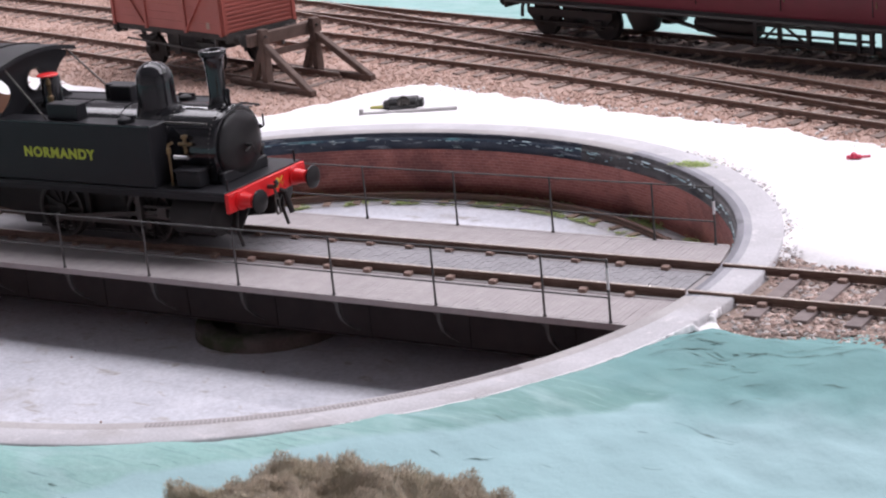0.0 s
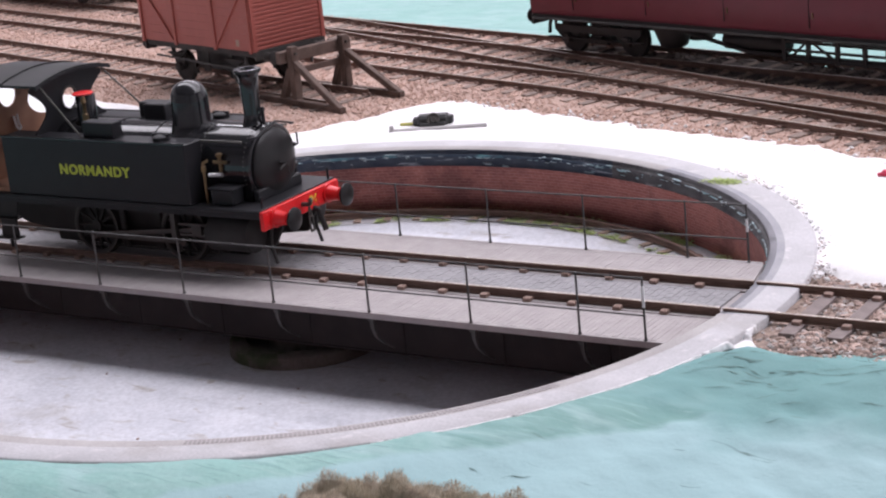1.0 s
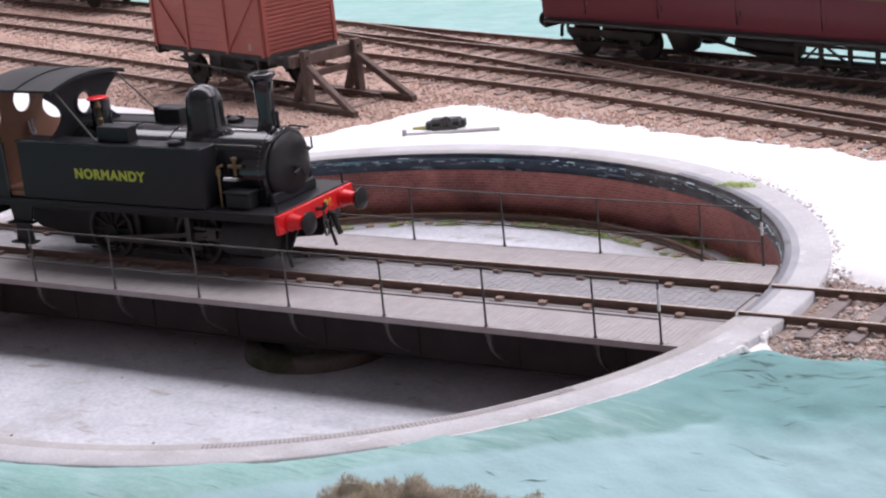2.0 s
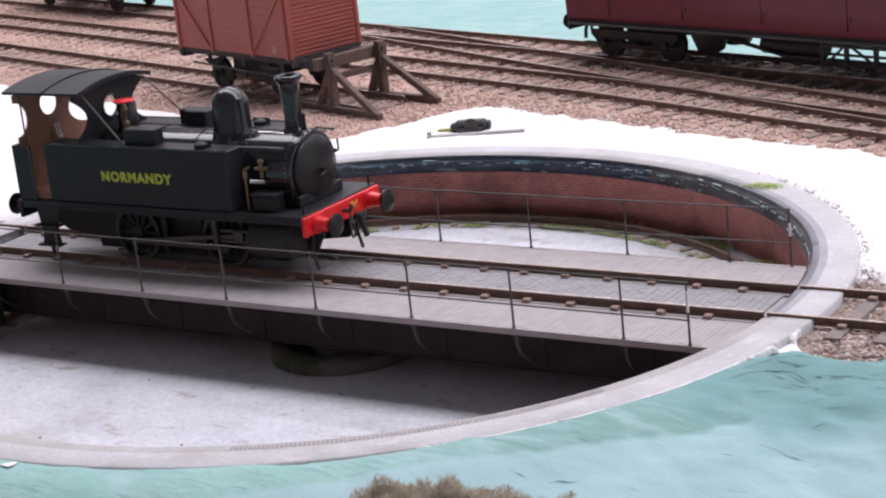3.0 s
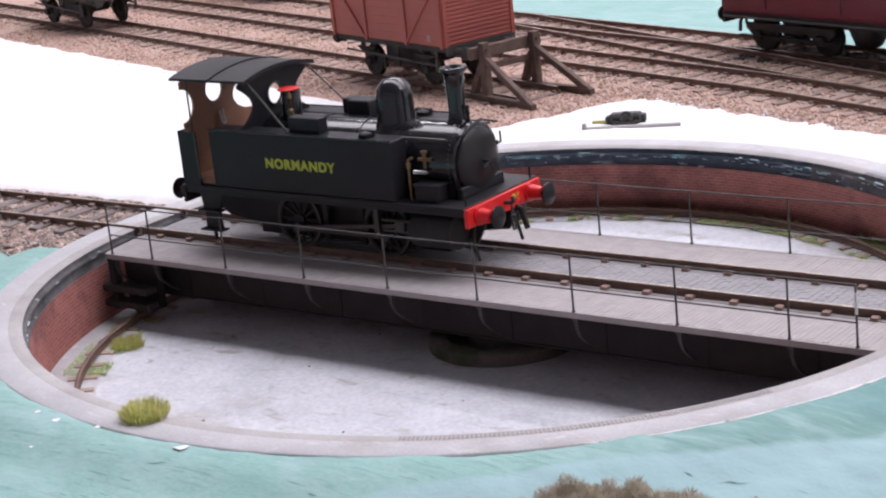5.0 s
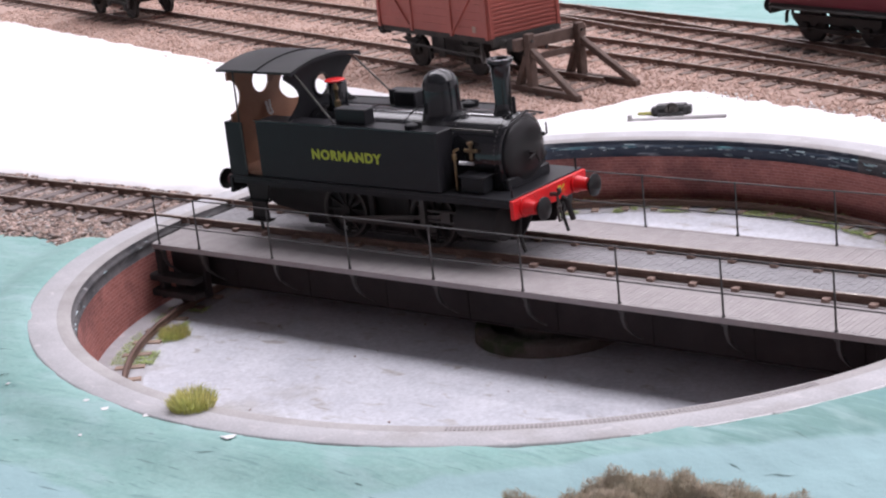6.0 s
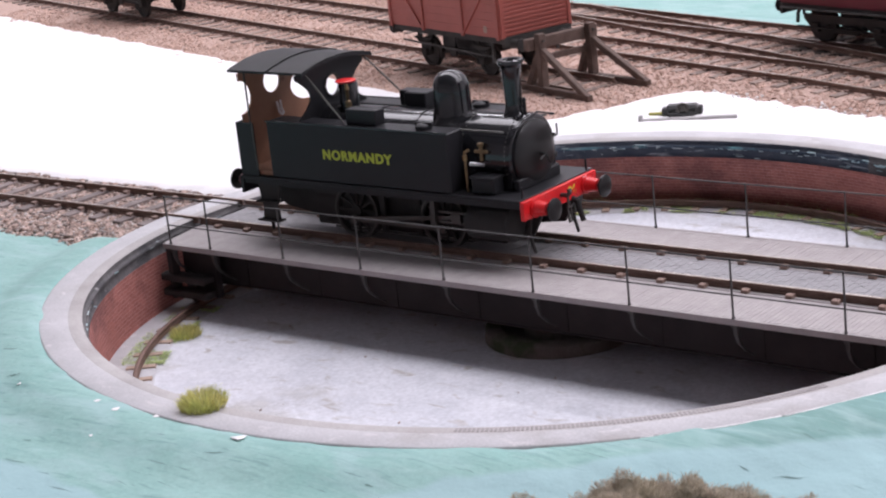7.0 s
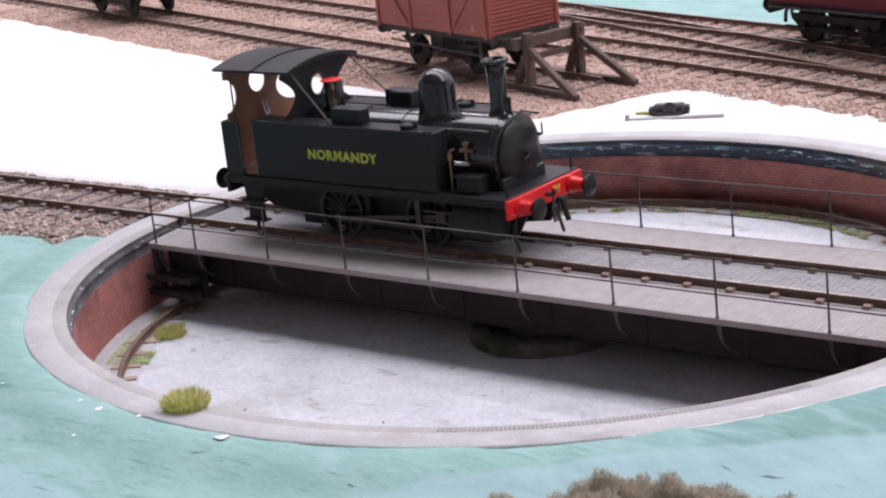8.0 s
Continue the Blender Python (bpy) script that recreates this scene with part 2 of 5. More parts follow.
M_BLACK = mat("satin_black_paint", (0.0165, 0.0165, 0.019), (0.020, 0.0195, 0.0225), scale=200, rough=0.38, rough2=0.5, spec=0.22, bump=0.06, bump_scale=500)
M_GLOSS = mat("gloss_black_paint", (0.010, 0.010, 0.012), (0.014, 0.014, 0.0165), scale=200, rough=0.10, rough2=0.17, spec=0.55, bump=0.03, bump_scale=400)
M_SOOT = mat("matt_black_running_gear", (0.024, 0.023, 0.023), (0.036, 0.034, 0.034), scale=200, rough=0.6, spec=0.2)
M_TYRE = mat("oily_tyre_steel", (0.04, 0.038, 0.037), (0.06, 0.056, 0.054), scale=200, rough=0.45, metal=0.3)
M_ROOF = mat("charcoal_cab_roof", (0.013, 0.013, 0.0145), (0.019, 0.019, 0.021), scale=140, rough=0.5, spec=0.25)
M_TAN = mat("brown_cab_interior", (0.30, 0.145, 0.088), (0.37, 0.19, 0.12), scale=160, rough=0.6, bump=0.1, spots=(0.20, 0.10, 0.065), spot_scale=160, spot_amount=0.6)
M_RED = mat("signal_red_paint", (0.70, 0.014, 0.018), (0.60, 0.011, 0.015), scale=150, rough=0.35)
M_CLIP = mat("pinkish_red_plastic", (0.62, 0.035, 0.09), (0.52, 0.03, 0.075), scale=200, rough=0.4)
M_LETTER = mat("yellow_green_lettering", (0.50, 0.56, 0.055), (0.42, 0.48, 0.05), scale=500, rough=0.6)
# near-black ballast colour that carries the shade under the coach
M_COACHSHADE = mat("shade_dark_ballast", (0.045, 0.036, 0.033), (0.09, 0.07, 0.062), scale=400, rough=0.95, island=0.5)
M_HANDLE = mat("tarnished_yellow", (0.19, 0.135, 0.065), (0.12, 0.085, 0.045), scale=300, rough=0.5)
M_YELLOW = mat("yellow_paint", (0.70, 0.50, 0.04), rough=0.6)
M_BRASS = mat("dull_brass", (0.26, 0.18, 0.095), (0.13, 0.085, 0.05), scale=300, rough=0.4, metal=0.85)
M_STEEL = mat("bare_steel", (0.55, 0.55, 0.56), (0.4, 0.4, 0.4), scale=300, rough=0.35, metal=0.9)
M_DKSTEEL = mat("dark_steel", (0.10, 0.095, 0.09), (0.06, 0.055, 0.05), scale=300, rough=0.4, metal=0.6)
M_VAN = mat("bauxite_brown_paint", (0.35, 0.085, 0.066), (0.29, 0.07, 0.054), scale=90, rough=0.6, bump=0.15, spots=(0.38, 0.15, 0.12), spot_scale=60, spot_amount=0.63)
M_UNDER = mat("dirty_underframe", (0.020, 0.018, 0.0175), (0.045, 0.039, 0.036), scale=200, rough=0.8, bump=0.2)
M_TIMBER = mat("grey_brown_old_timber", (0.075, 0.048, 0.039), (0.135, 0.09, 0.074), scale=250, rough=0.85, bump=0.3)
M_COACH = mat("maroon_coach_paint", (0.165, 0.018, 0.038), (0.135, 0.015, 0.030), scale=60, rough=0.4)
M_COACHBLACK = mat("coach_black", (0.014, 0.013, 0.014), (0.025, 0.022, 0.022), scale=150, rough=0.6)
M_REDWAGON = mat("bright_red_wagon_paint", (0.55, 0.03, 0.045), (0.45, 0.025, 0.035), scale=100, rough=0.5)
M_TUFT = mat("yellow_green_static_grass", (0.66, 0.59, 0.27), (0.50, 0.54, 0.18), scale=160, rough=0.8, island=0.35)
M_MOSS = mat("green_flock", (0.44, 0.54, 0.21), (0.60, 0.66, 0.36), scale=600, rough=0.95, island=0.3)
M_BUSH = mat("olive_brown_lichen", (0.45, 0.405, 0.305), (0.56, 0.485, 0.41), scale=110, rough=0.95, island=0.3)


def leafy(m, share):
    """Lets part of the light pass through thin blades."""
    nt = m.node_tree
    b, out = nt.nodes["Principled BSDF"], nt.nodes["Material Output"]
    tr, mix = nt.nodes.new("ShaderNodeBsdfTranslucent"), nt.nodes.new("ShaderNodeMixShader")
    nt.links.new(b.inputs["Base Color"].links[0].from_socket, tr.inputs["Color"])
    mix.inputs["Fac"].default_value = share
    nt.links.new(b.outputs["BSDF"], mix.inputs[1])
    nt.links.new(tr.outputs["BSDF"], mix.inputs[2])
    nt.links.new(mix.outputs["Shader"], out.inputs["Surface"])


leafy(M_TUFT, 0.55)
leafy(M_MOSS, 0.4)
leafy(M_BUSH, 0.35)
M_FLECK = mat("pale_paint_fleck", (0.20, 0.36, 0.40), (0.44, 0.47, 0.48), scale=80, rough=0.8, island=0.4)
M_GREYSTONE = mat("grey_and_white_stone", (0.30, 0.27, 0.26), (0.46, 0.43, 0.41), scale=200, rough=0.9, island=0.55)
M_CRACK = mat("dark_paint_crack", (0.06, 0.12, 0.11), (0.11, 0.19, 0.175), scale=200, rough=0.8)
M_MAROON = mat("dull_maroon_paint", (0.10, 0.016, 0.026), (0.07, 0.012, 0.02), scale=200, rough=0.5)
M_RIDGE = mat("beige_grey_ridge", (0.26, 0.24, 0.243), (0.33, 0.305, 0.305), scale=200, rough=0.85)
M_BLOCK = mat("tan_rail_block", (0.27, 0.19, 0.145), (0.37, 0.28, 0.225), scale=300, rough=0.9, obj_random=0.25)
M_SLEEPER2 = mat("grey_brown_sleeper", (0.165, 0.13, 0.125), (0.235, 0.195, 0.185), scale=240, rough=0.9, bump=0.3, obj_random=0.22)
M_PLASTIC = mat("black_plastic", (0.012, 0.012, 0.013), (0.02, 0.02, 0.02), scale=200, rough=0.45)
M_TUBE = mat("grey_plastic_tube", (0.36, 0.34, 0.34), (0.44, 0.42, 0.42), scale=200, rough=0.5)
M_DOOR = mat("smokebox_black", (0.011, 0.010, 0.011), (0.017, 0.016, 0.0165), scale=200, rough=0.3, spec=0.3)
M_HALL = mat("pale_hall_paint", (0.70, 0.68, 0.69), (0.64, 0.62, 0.63), scale=3, rough=0.9)
M_CEIL = mat("pale_hall_ceiling", (0.42, 0.41, 0.415), (0.37, 0.36, 0.365), scale=3, rough=0.9)

# ---- mesh helpers (all measures below in millimetres of the model) ----
MM = 0.001


def part(name, bm, material, parent=None, label="", at=None, smooth=False):
    me = bpy.data.meshes.new(name)
    bmesh.ops.scale(bm, vec=(MM, MM, MM), verts=bm.verts)
    bm.normal_update()
    bm.to_mesh(me)
    bm.free()
    me.materials.append(material)
    if smooth:
        me.shade_smooth()
        me.set_sharp_from_angle(angle=radians(38))
    ob = new(name, me)
    if parent:
        ob.parent = parent
    if at is not None:
        ob.matrix_basis = at
    if label:
        ob["label"] = label
    return ob


def raw(name, verts, faces, material, parent=None, smooth=False):
    me = bpy.data.meshes.new(name)
    me.from_pydata([tuple(c * MM for c in v) for v in verts] if not isinstance(verts, np.ndarray) else (verts * MM).tolist(), [], faces)
    me.materials.append(material)
    if smooth:
        me.shade_smooth()
    ob = new(name, me)
    if parent:
        ob.parent = parent
    return ob


def thing(name, at, label, category, group="", kind=""):
    ob = new(name)
    ob.matrix_basis = at
    ob.empty_display_size = 0.01
    return tagged(ob, label, category, group, kind)


def mmpose(x, y, z, rx=0, ry=0, rz=0):
    return pose(x * MM, y * MM, z * MM, rx, ry, rz)


def box(bm, x0, x1, y0, y1, z0, z1, bev=0.0):
    r = bmesh.ops.create_cube(bm, size=1)
    vs = r["verts"]
    for v in vs:
        v.co = Vector(((x0 + x1) / 2 + v.co.x * (x1 - x0), (y0 + y1) / 2 + v.co.y * (y1 - y0), (z0 + z1) / 2 + v.co.z * (z1 - z0)))
    if bev:
        es = list({e for v in vs for e in v.link_edges})
        vs = bmesh.ops.bevel(bm, geom=es, offset=bev, segments=1, affect="EDGES")["verts"]
    return vs


def rod(bm, a, b, r0, r1=None, n=10):
    a, b = Vector(a), Vector(b)
    d = b - a
    m = Matrix.Translation((a + b) / 2) @ d.to_track_quat("Z", "Y").to_matrix().to_4x4()
    return bmesh.ops.create_cone(bm, cap_ends=True, segments=n, radius1=r0, radius2=r0 if r1 is None else r1, depth=d.length, matrix=m)["verts"]


def pipe(bm, pts, r, n=8):
    for a, b in zip(pts, pts[1:]):
        rod(bm, a, b, r, n=n)
    for p in pts[1:-1]:
        bmesh.ops.create_icosphere(bm, subdivisions=1, radius=r, matrix=Matrix.Translation(p))


def beam(bm, a, b, w, h, bev=0.0):
    """A squared timber from a to b."""
    a, b = Vector(a), Vector(b)
    d = b - a
    m = Matrix.Translation((a + b) / 2) @ d.to_track_quat("Z", "Y").to_matrix().to_4x4()
    vs = box(bm, -w / 2, w / 2, -h / 2, h / 2, -d.length / 2, d.length / 2, bev)
    for v in vs:
        v.co = m @ v.co
    return vs


def lathe(bm, profile, axis="Z", at=(0, 0, 0), n=28):
    """Turns (radius, height) pairs round an axis."""
    turn = {"Z": Matrix.Identity(3), "X": Matrix(((0, 0, 1), (0, 1, 0), (-1, 0, 0))), "Y": Matrix(((1, 0, 0), (0, 0, 1), (0, -1, 0)))}[axis]
    rings = []
    for r, h in profile:
        rings.append([bm.verts.new(turn @ Vector((r * math.cos(2 * math.pi * i / n), r * math.sin(2 * math.pi * i / n), h)) + Vector(at)) for i in range(n)])
    for a, b in zip(rings, rings[1:]):
        for i in range(n):
            bm.faces.new((a[i], a[(i + 1) % n], b[(i + 1) % n], b[i]))
    for ring, flip in ((rings[0], True), (rings[-1], False)) if tuple(profile[0]) != tuple(profile[-1]) else ():
        bm.faces.new(ring[::-1] if flip else ring)
    bmesh.ops.recalc_face_normals(bm, faces=bm.faces)


def plate(bm, outline, holes, axis, d0, d1):
    """A flat sheet with holes: outline and holes as (u, v) loops, thick from d0 to d1 along the axis."""
    put = {"X": lambda u, v, d: (d, u, v), "Y": lambda u, v, d: (u, d, v), "Z": lambda u, v, d: (u, v, d)}[axis]
    edges = []
    for loop in (outline, *holes):
        vs = [bm.verts.new(put(u, v, d0)) for u, v in loop]
        edges += [bm.edges.new((vs[i], vs[(i + 1) % len(vs)])) for i in range(len(vs))]
    faces = [f for f in bmesh.ops.triangle_fill(bm, use_beauty=True, use_dissolve=False, edges=edges)["geom"] if isinstance(f, bmesh.types.BMFace)]
    ext = bmesh.ops.extrude_face_region(bm, geom=faces)
    shift = Vector(put(0, 0, d1)) - Vector(put(0, 0, d0))
    for v in ext["geom"]:
        if isinstance(v, bmesh.types.BMVert):
            v.co += shift
    bmesh.ops.recalc_face_normals(bm, faces=bm.faces)


def circle(cx, cy, r, n=20, a0=0.0, a1=360.0):
    full = abs(a1 - a0) >= 360
    k = n if full else n + 1
    return [(cx + r * math.cos(radians(a0 + (a1 - a0) * i / n)), cy + r * math.sin(radians(a0 + (a1 - a0) * i / n))) for i in range(k)]


def sweep(bm, profile, m0, m1):
    """Extrudes a closed (y, z) profile from x = m0 to x = m1."""
    a = [bm.verts.new((m0, y, z)) for y, z in profile]
    b = [bm.verts.new((m1, y, z)) for y, z in profile]
    n = len(profile)
    fs = [bm.faces.new((a[i], a[(i + 1) % n], b[(i + 1) % n], b[i])) for i in range(n)]
    fs += [bm.faces.new(a[::-1]), bm.faces.new(b)]
    bmesh.ops.recalc_face_normals(bm, faces=fs)


RIM = 1.4
PIT = (-0.1, -3.2)
OVAL = 1.058


def ring_xy(r, a):
    """A place on the slightly oval coping; r is 120 at its inner edge and 131 at its outer edge, a in degrees."""
    rho = 116.94 + (r - 120) * 0.97
    return PIT[0] + OVAL * rho * math.cos(radians(a)), PIT[1] + rho * math.sin(radians(a))


def ring_r(x, y):
    """The r of ring_xy at a place."""
    return 120 + (math.hypot((x - PIT[0]) / OVAL, y - PIT[1]) - 116.94) / 0.97


def arc_sweep(name, profile, a0, a1, steps, material, parent=None, centre=(0, 0), oval=False, smooth=True, uv=False):
    """Turns a (radius, z) profile round the pit's centre from angle a0 to a1 in degrees. The profile is closed when it repeats its first pair."""
    full = abs(a1 - a0) >= 360
    k = steps if full else steps + 1
    verts, faces, n = [], [], len(profile)
    for i in range(k):
        d = a0 + (a1 - a0) * i / steps
        a = radians(d)
        for r, z in profile:
            verts.append((*ring_xy(r, d), z + RIM) if oval else (centre[0] + r * math.cos(a), centre[1] + r * math.sin(a), z))
    for i in range(steps):
        j = (i + 1) % k
        for p in range(n - 1):
            faces.append((i * n + p, j * n + p, j * n + p + 1, i * n + p + 1))
    ob = raw(name, verts, faces, material, parent, smooth)
    if uv:
        lay = ob.data.uv_layers.new(name="UVMap")
        for poly in ob.data.polygons:
            i, p = divmod(poly.index, n - 1)
            for li, vi in zip(poly.loop_indices, poly.vertices):
                step, pp = i + (1 if (vi // n) != i % k else 0), vi % n
                lay.data[li].uv = (radians((a1 - a0) * step / steps) * profile[0][0] * MM, profile[pp][1] * MM)
    return ob


def noisy(x, y, s, seed=0.0):
    return noise.noise(Vector((x * s, y * s, seed)))


def clamp01(v):
    return max(0.0, min(1.0, v))


def smooth01(v):
    v = clamp01(v)
    return v * v * (3 - 2 * v)

# ---- the ground ----
SLOPE = -0.305
HEAD = math.degrees(math.atan(SLOPE))


def plaster_far_edge(x):
    left = 139 - 0.305 * (x + 124)
    right = 178 - 0.29 * (x + 53)
    return left + (right - left) * smooth01((x + 97) / 36)


def blue_edge(x):
    return 308 - 0.306 * (x + 127)


def ground_z(x, y):
    r = ring_r(x, y)
    z = -1.4 + 0.5 * noisy(x, y, 0.05)
    lap = smooth01((-24 - y) / 12) * smooth01((152 - r) / 14)
    z += lap * (1.68 + 0.25 * noisy(x, y, 0.12, 14) + 0.2 * noisy(x, y, 0.4, 15))
    z -= lap * 0.85 * smooth01((132.0 + 1.2 * noisy(x, y, 0.06, 16) - r) / 2.2)
    z += smooth01((-30 - y) / 40) * (0.16 * noisy(x * 0.35, y, 0.13, 22) + 0.12 * noisy(x * 0.5, y, 0.3, 23))
    d = r - 132.5
    if abs(x) > 125:
        d = max(min(d, -34 - y), 0)
    bank = smooth01((-26 - y) / 12) * smooth01(d / (60 + 5 * smooth01((x - 70) / 70)))
    z -= (3.0 + 5.5 * smooth01((x - 40) / 70)) * bank
    front = smooth01((-30 - y) / 60) * smooth01((r - 132) / 45)
    z += front * (0.5 * noisy(x, y, 0.013, 4) + 0.2 * noisy(x, y, 0.035, 8))
    hump = math.exp(-(((x - 165) / 50) ** 2 + ((y + 62) / 30) ** 2))
    z += 4.0 * hump * smooth01((r - 133) / 24)
    z += (0.15 + 0.75 * hump) * smooth01((r - 133) / 6) * smooth01((-27 - y) / 8) * (noisy(x * 0.45, y, 0.24, 33) + 0.5 * noisy(x * 0.5, y, 0.5, 34))
    crest = -34 - 0.12 * (x - 134) + 2.5 * noisy(x, 0, 0.06, 36)
    z += smooth01((x - 127) / 7) * (2.9 + 1.5 * noisy(x, y, 0.11, 37)) * math.exp(-((y - crest) / (5 if y > crest else 12)) ** 2) * smooth01((r - 132.5) / 8)
    z -= 6 * smooth01((-y - 170) / 220)
    z += 1.25 * smooth01((-24 - y) / 12) * smooth01((150 - r) / 18)
    return z


def build_ground():
    radii = [127.5, 129, 130.5, 132, 134]
    while radii[-1] < 1100:
        radii.append(radii[-1] * (1.013 if radii[-1] < 330 else 1.12))
    n = 640
    verts, faces = [], []
    for r in radii:
        for i in range(n):
            x, y = ring_xy(r, 360 * i / n)
            verts.append((x, y, ground_z(x, y) if r > 128.5 else -1.5))
    for k in range(len(radii) - 1):
        for i in range(n):
            j = (i + 1) % n
            faces.append((k * n + i, (k + 1) * n + i, (k + 1) * n + j, k * n + j))
    return tagged(raw("ground", verts, faces, M_GREEN, smooth=True), "turquoise painted plaster scenery base of the model", "ground", kind="structure")


def build_sheet(name, material, x0, x1, y0, y1, step, height, keep, label, category):
    nx, ny = int((x1 - x0) / step) + 1, int((y1 - y0) / step) + 1
    index, verts, faces = {}, [], []
    ok = [[keep(x0 + i * step, y0 + j * step) for j in range(ny)] for i in range(nx)]

    def vid(i, j):
        if (i, j) not in index:
            x, y = x0 + i * step, y0 + j * step
            index[i, j] = len(verts)
            verts.append((x, y, height(x, y)))
        return index[i, j]

    for i in range(nx - 1):
        for j in range(ny - 1):
            if ok[i][j] and ok[i + 1][j] and ok[i][j + 1] and ok[i + 1][j + 1]:
                faces.append((vid(i, j), vid(i + 1, j), vid(i + 1, j + 1), vid(i, j + 1)))
    return tagged(raw(name, verts, faces, material, smooth=True), label, category, kind="structure")


def plaster_depth(x, y):
    d = plaster_far_edge(x) - y + (5 * noisy(x, y, 0.06, 2) + 3.5 * noisy(x, y, 0.22, 5)) * (1 - 0.7 * smooth01((-110 - x) / 40))
    low = 20 + 8 * smooth01((150 - x) / 20) * (x > 0) + 2.5 * noisy(x, y, 0.09, 9)
    return min(d, (y - low) if abs(x) > 118 else 99)


def plaster_z(x, y):
    if ring_r(x, y) < 131.6:
        return 0.3
    return -3.2 + 1.2 * smooth01((165 - ring_r(x, y)) / 25) + 3.3 * smooth01((plaster_depth(x, y) + 4) / 7) + 0.45 * noisy(x, y, 0.08, 1) + 0.4 * noisy(x, y, 0.22, 3)


build_ground()
build_sheet("plaster_patch", M_WHITE, -640, 420, 6, 330, 2.6, plaster_z,
            lambda x, y: ring_r(x, y) > 123.8 and plaster_depth(x, y) > -7, "bare white plaster ground round the turntable", "plaster")


def far_bed(x, y):
    return -0.75 + 0.25 * noisy(x, y, 0.05, 6)


build_sheet("ballast_bed", M_BED, -700, 520, 60, 500, 6, far_bed,
            lambda x, y: plaster_far_edge(x) - 12 < y < blue_edge(x) + 4 * noisy(x, y, 0.08), "bed of fine pink ballast under the sidings", "ballast")


def near_bed_edge(x, y, side):
    """Depth inside the ballast of the approach tracks."""
    top = (20 if side < 0 else 27) + 3 * noisy(x, y, 0.08, 11)
    low = (-33 if side < 0 else -30) + 5 * noisy(x, y, 0.05, 12)
    return min(top - y, y - low)


for side, bx0, bx1 in ((-1, -520, -126), (1, 126, 420)):
    build_sheet("approach_ballast_bed", M_BED2, bx0, bx1, -44, 36, 3, lambda x, y, s=side: -2.6 + 1.9 * smooth01((near_bed_edge(x, y, s) + 3) / 6),
                lambda x, y, s=side: ring_r(x, y) > 128.6 and near_bed_edge(x, y, s) > -1.5, "bed of mixed brown ballast under the approach track", "ballast")

# ---- the pit ----
ring = thing("pit_coping", mmpose(0, 0, 0), "round grey concrete turntable coping with a dark inner edge", "coping", kind="structure")
arc_sweep("coping_top", [(123.6, 0.0), (130.6, 0.05), (131.1, -0.25), (131.2, -6)], 0, 360, 240, M_CONC, ring, oval=True)
arc_sweep("inner_strip", [(120.0, -0.35), (120.3, -0.08), (123.6, 0.0)], 62, 356, 200, M_EDGE, ring, oval=True)
arc_sweep("inner_strip", [(120.0, -0.35), (120.3, -0.1), (121.7, -0.06)], -4, 62, 50, M_STRIPDARK, ring, oval=True)
arc_sweep("inner_strip", [(121.7, -0.06), (123.6, 0.0)], -4, 62, 50, M_STRIP, ring, oval=True)
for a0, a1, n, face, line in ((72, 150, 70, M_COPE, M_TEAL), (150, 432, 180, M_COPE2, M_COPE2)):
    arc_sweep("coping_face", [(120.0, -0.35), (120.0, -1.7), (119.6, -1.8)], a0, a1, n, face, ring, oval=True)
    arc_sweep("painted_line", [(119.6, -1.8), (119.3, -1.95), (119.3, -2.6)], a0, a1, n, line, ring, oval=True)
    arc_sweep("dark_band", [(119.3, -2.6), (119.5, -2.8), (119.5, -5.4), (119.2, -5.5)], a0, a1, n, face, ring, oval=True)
WALL_STEPS = 240
verts, faces = [], []
for i in range(WALL_STEPS + 1):
    d = 360 * i / WALL_STEPS
    x, y = ring_xy(119.1, d)
    verts += [(x, y, -4.0), (122.6 * math.cos(radians(d)), -0.6 + 119.6 * math.sin(radians(d)), -21.5)]
    if i:
        faces.append((2 * i - 2, 2 * i, 2 * i + 1, 2 * i - 1))
pit_wall = tagged(raw("pit_wall", verts, faces, M_BRICK, smooth=True), "curved red brick wall of the turntable pit", "wall", kind="structure")
lay = pit_wall.data.uv_layers.new(name="UVMap")
for poly in pit_wall.data.polygons:
    for li, vi in zip(poly.loop_indices, poly.vertices):
        lay.data[li].uv = (radians(360 * (vi // 2) / WALL_STEPS) * 0.119, (-0.0042, -0.0215)[vi % 2])
bm = bmesh.new()
bmesh.ops.create_circle(bm, cap_ends=True, segments=160, radius=123.5, matrix=Matrix.Translation((0, 0, -20.6)))
tagged(part("pit_floor", bm, M_FLOOR), "pale lilac-grey concrete floor of the pit", "floor", kind="structure")
tagged(arc_sweep("pit_ledge", [(107.5, -20.55), (108.5, -20.2), (123.5, -20.0)], 0, 360, 200, M_CONC, None), "raised grey ledge under the ring rail", "ledge", kind="structure")



def rim_width(a):
    w = 0.55 * smooth01((a + 54) / 14) * smooth01((-13 - a) / 2) + 0.7 * noise.noise(Vector((a * 0.35, 1, 41))) + 0.4 * noise.noise(Vector((a * 1.7, 2, 42))) - 0.1
    return max(w, 0.0) + 5.5 * math.exp(-((a + 9.6) / 1.3) ** 2) * (1 + 0.3 * noise.noise(Vector((a * 3, 3, 43))))


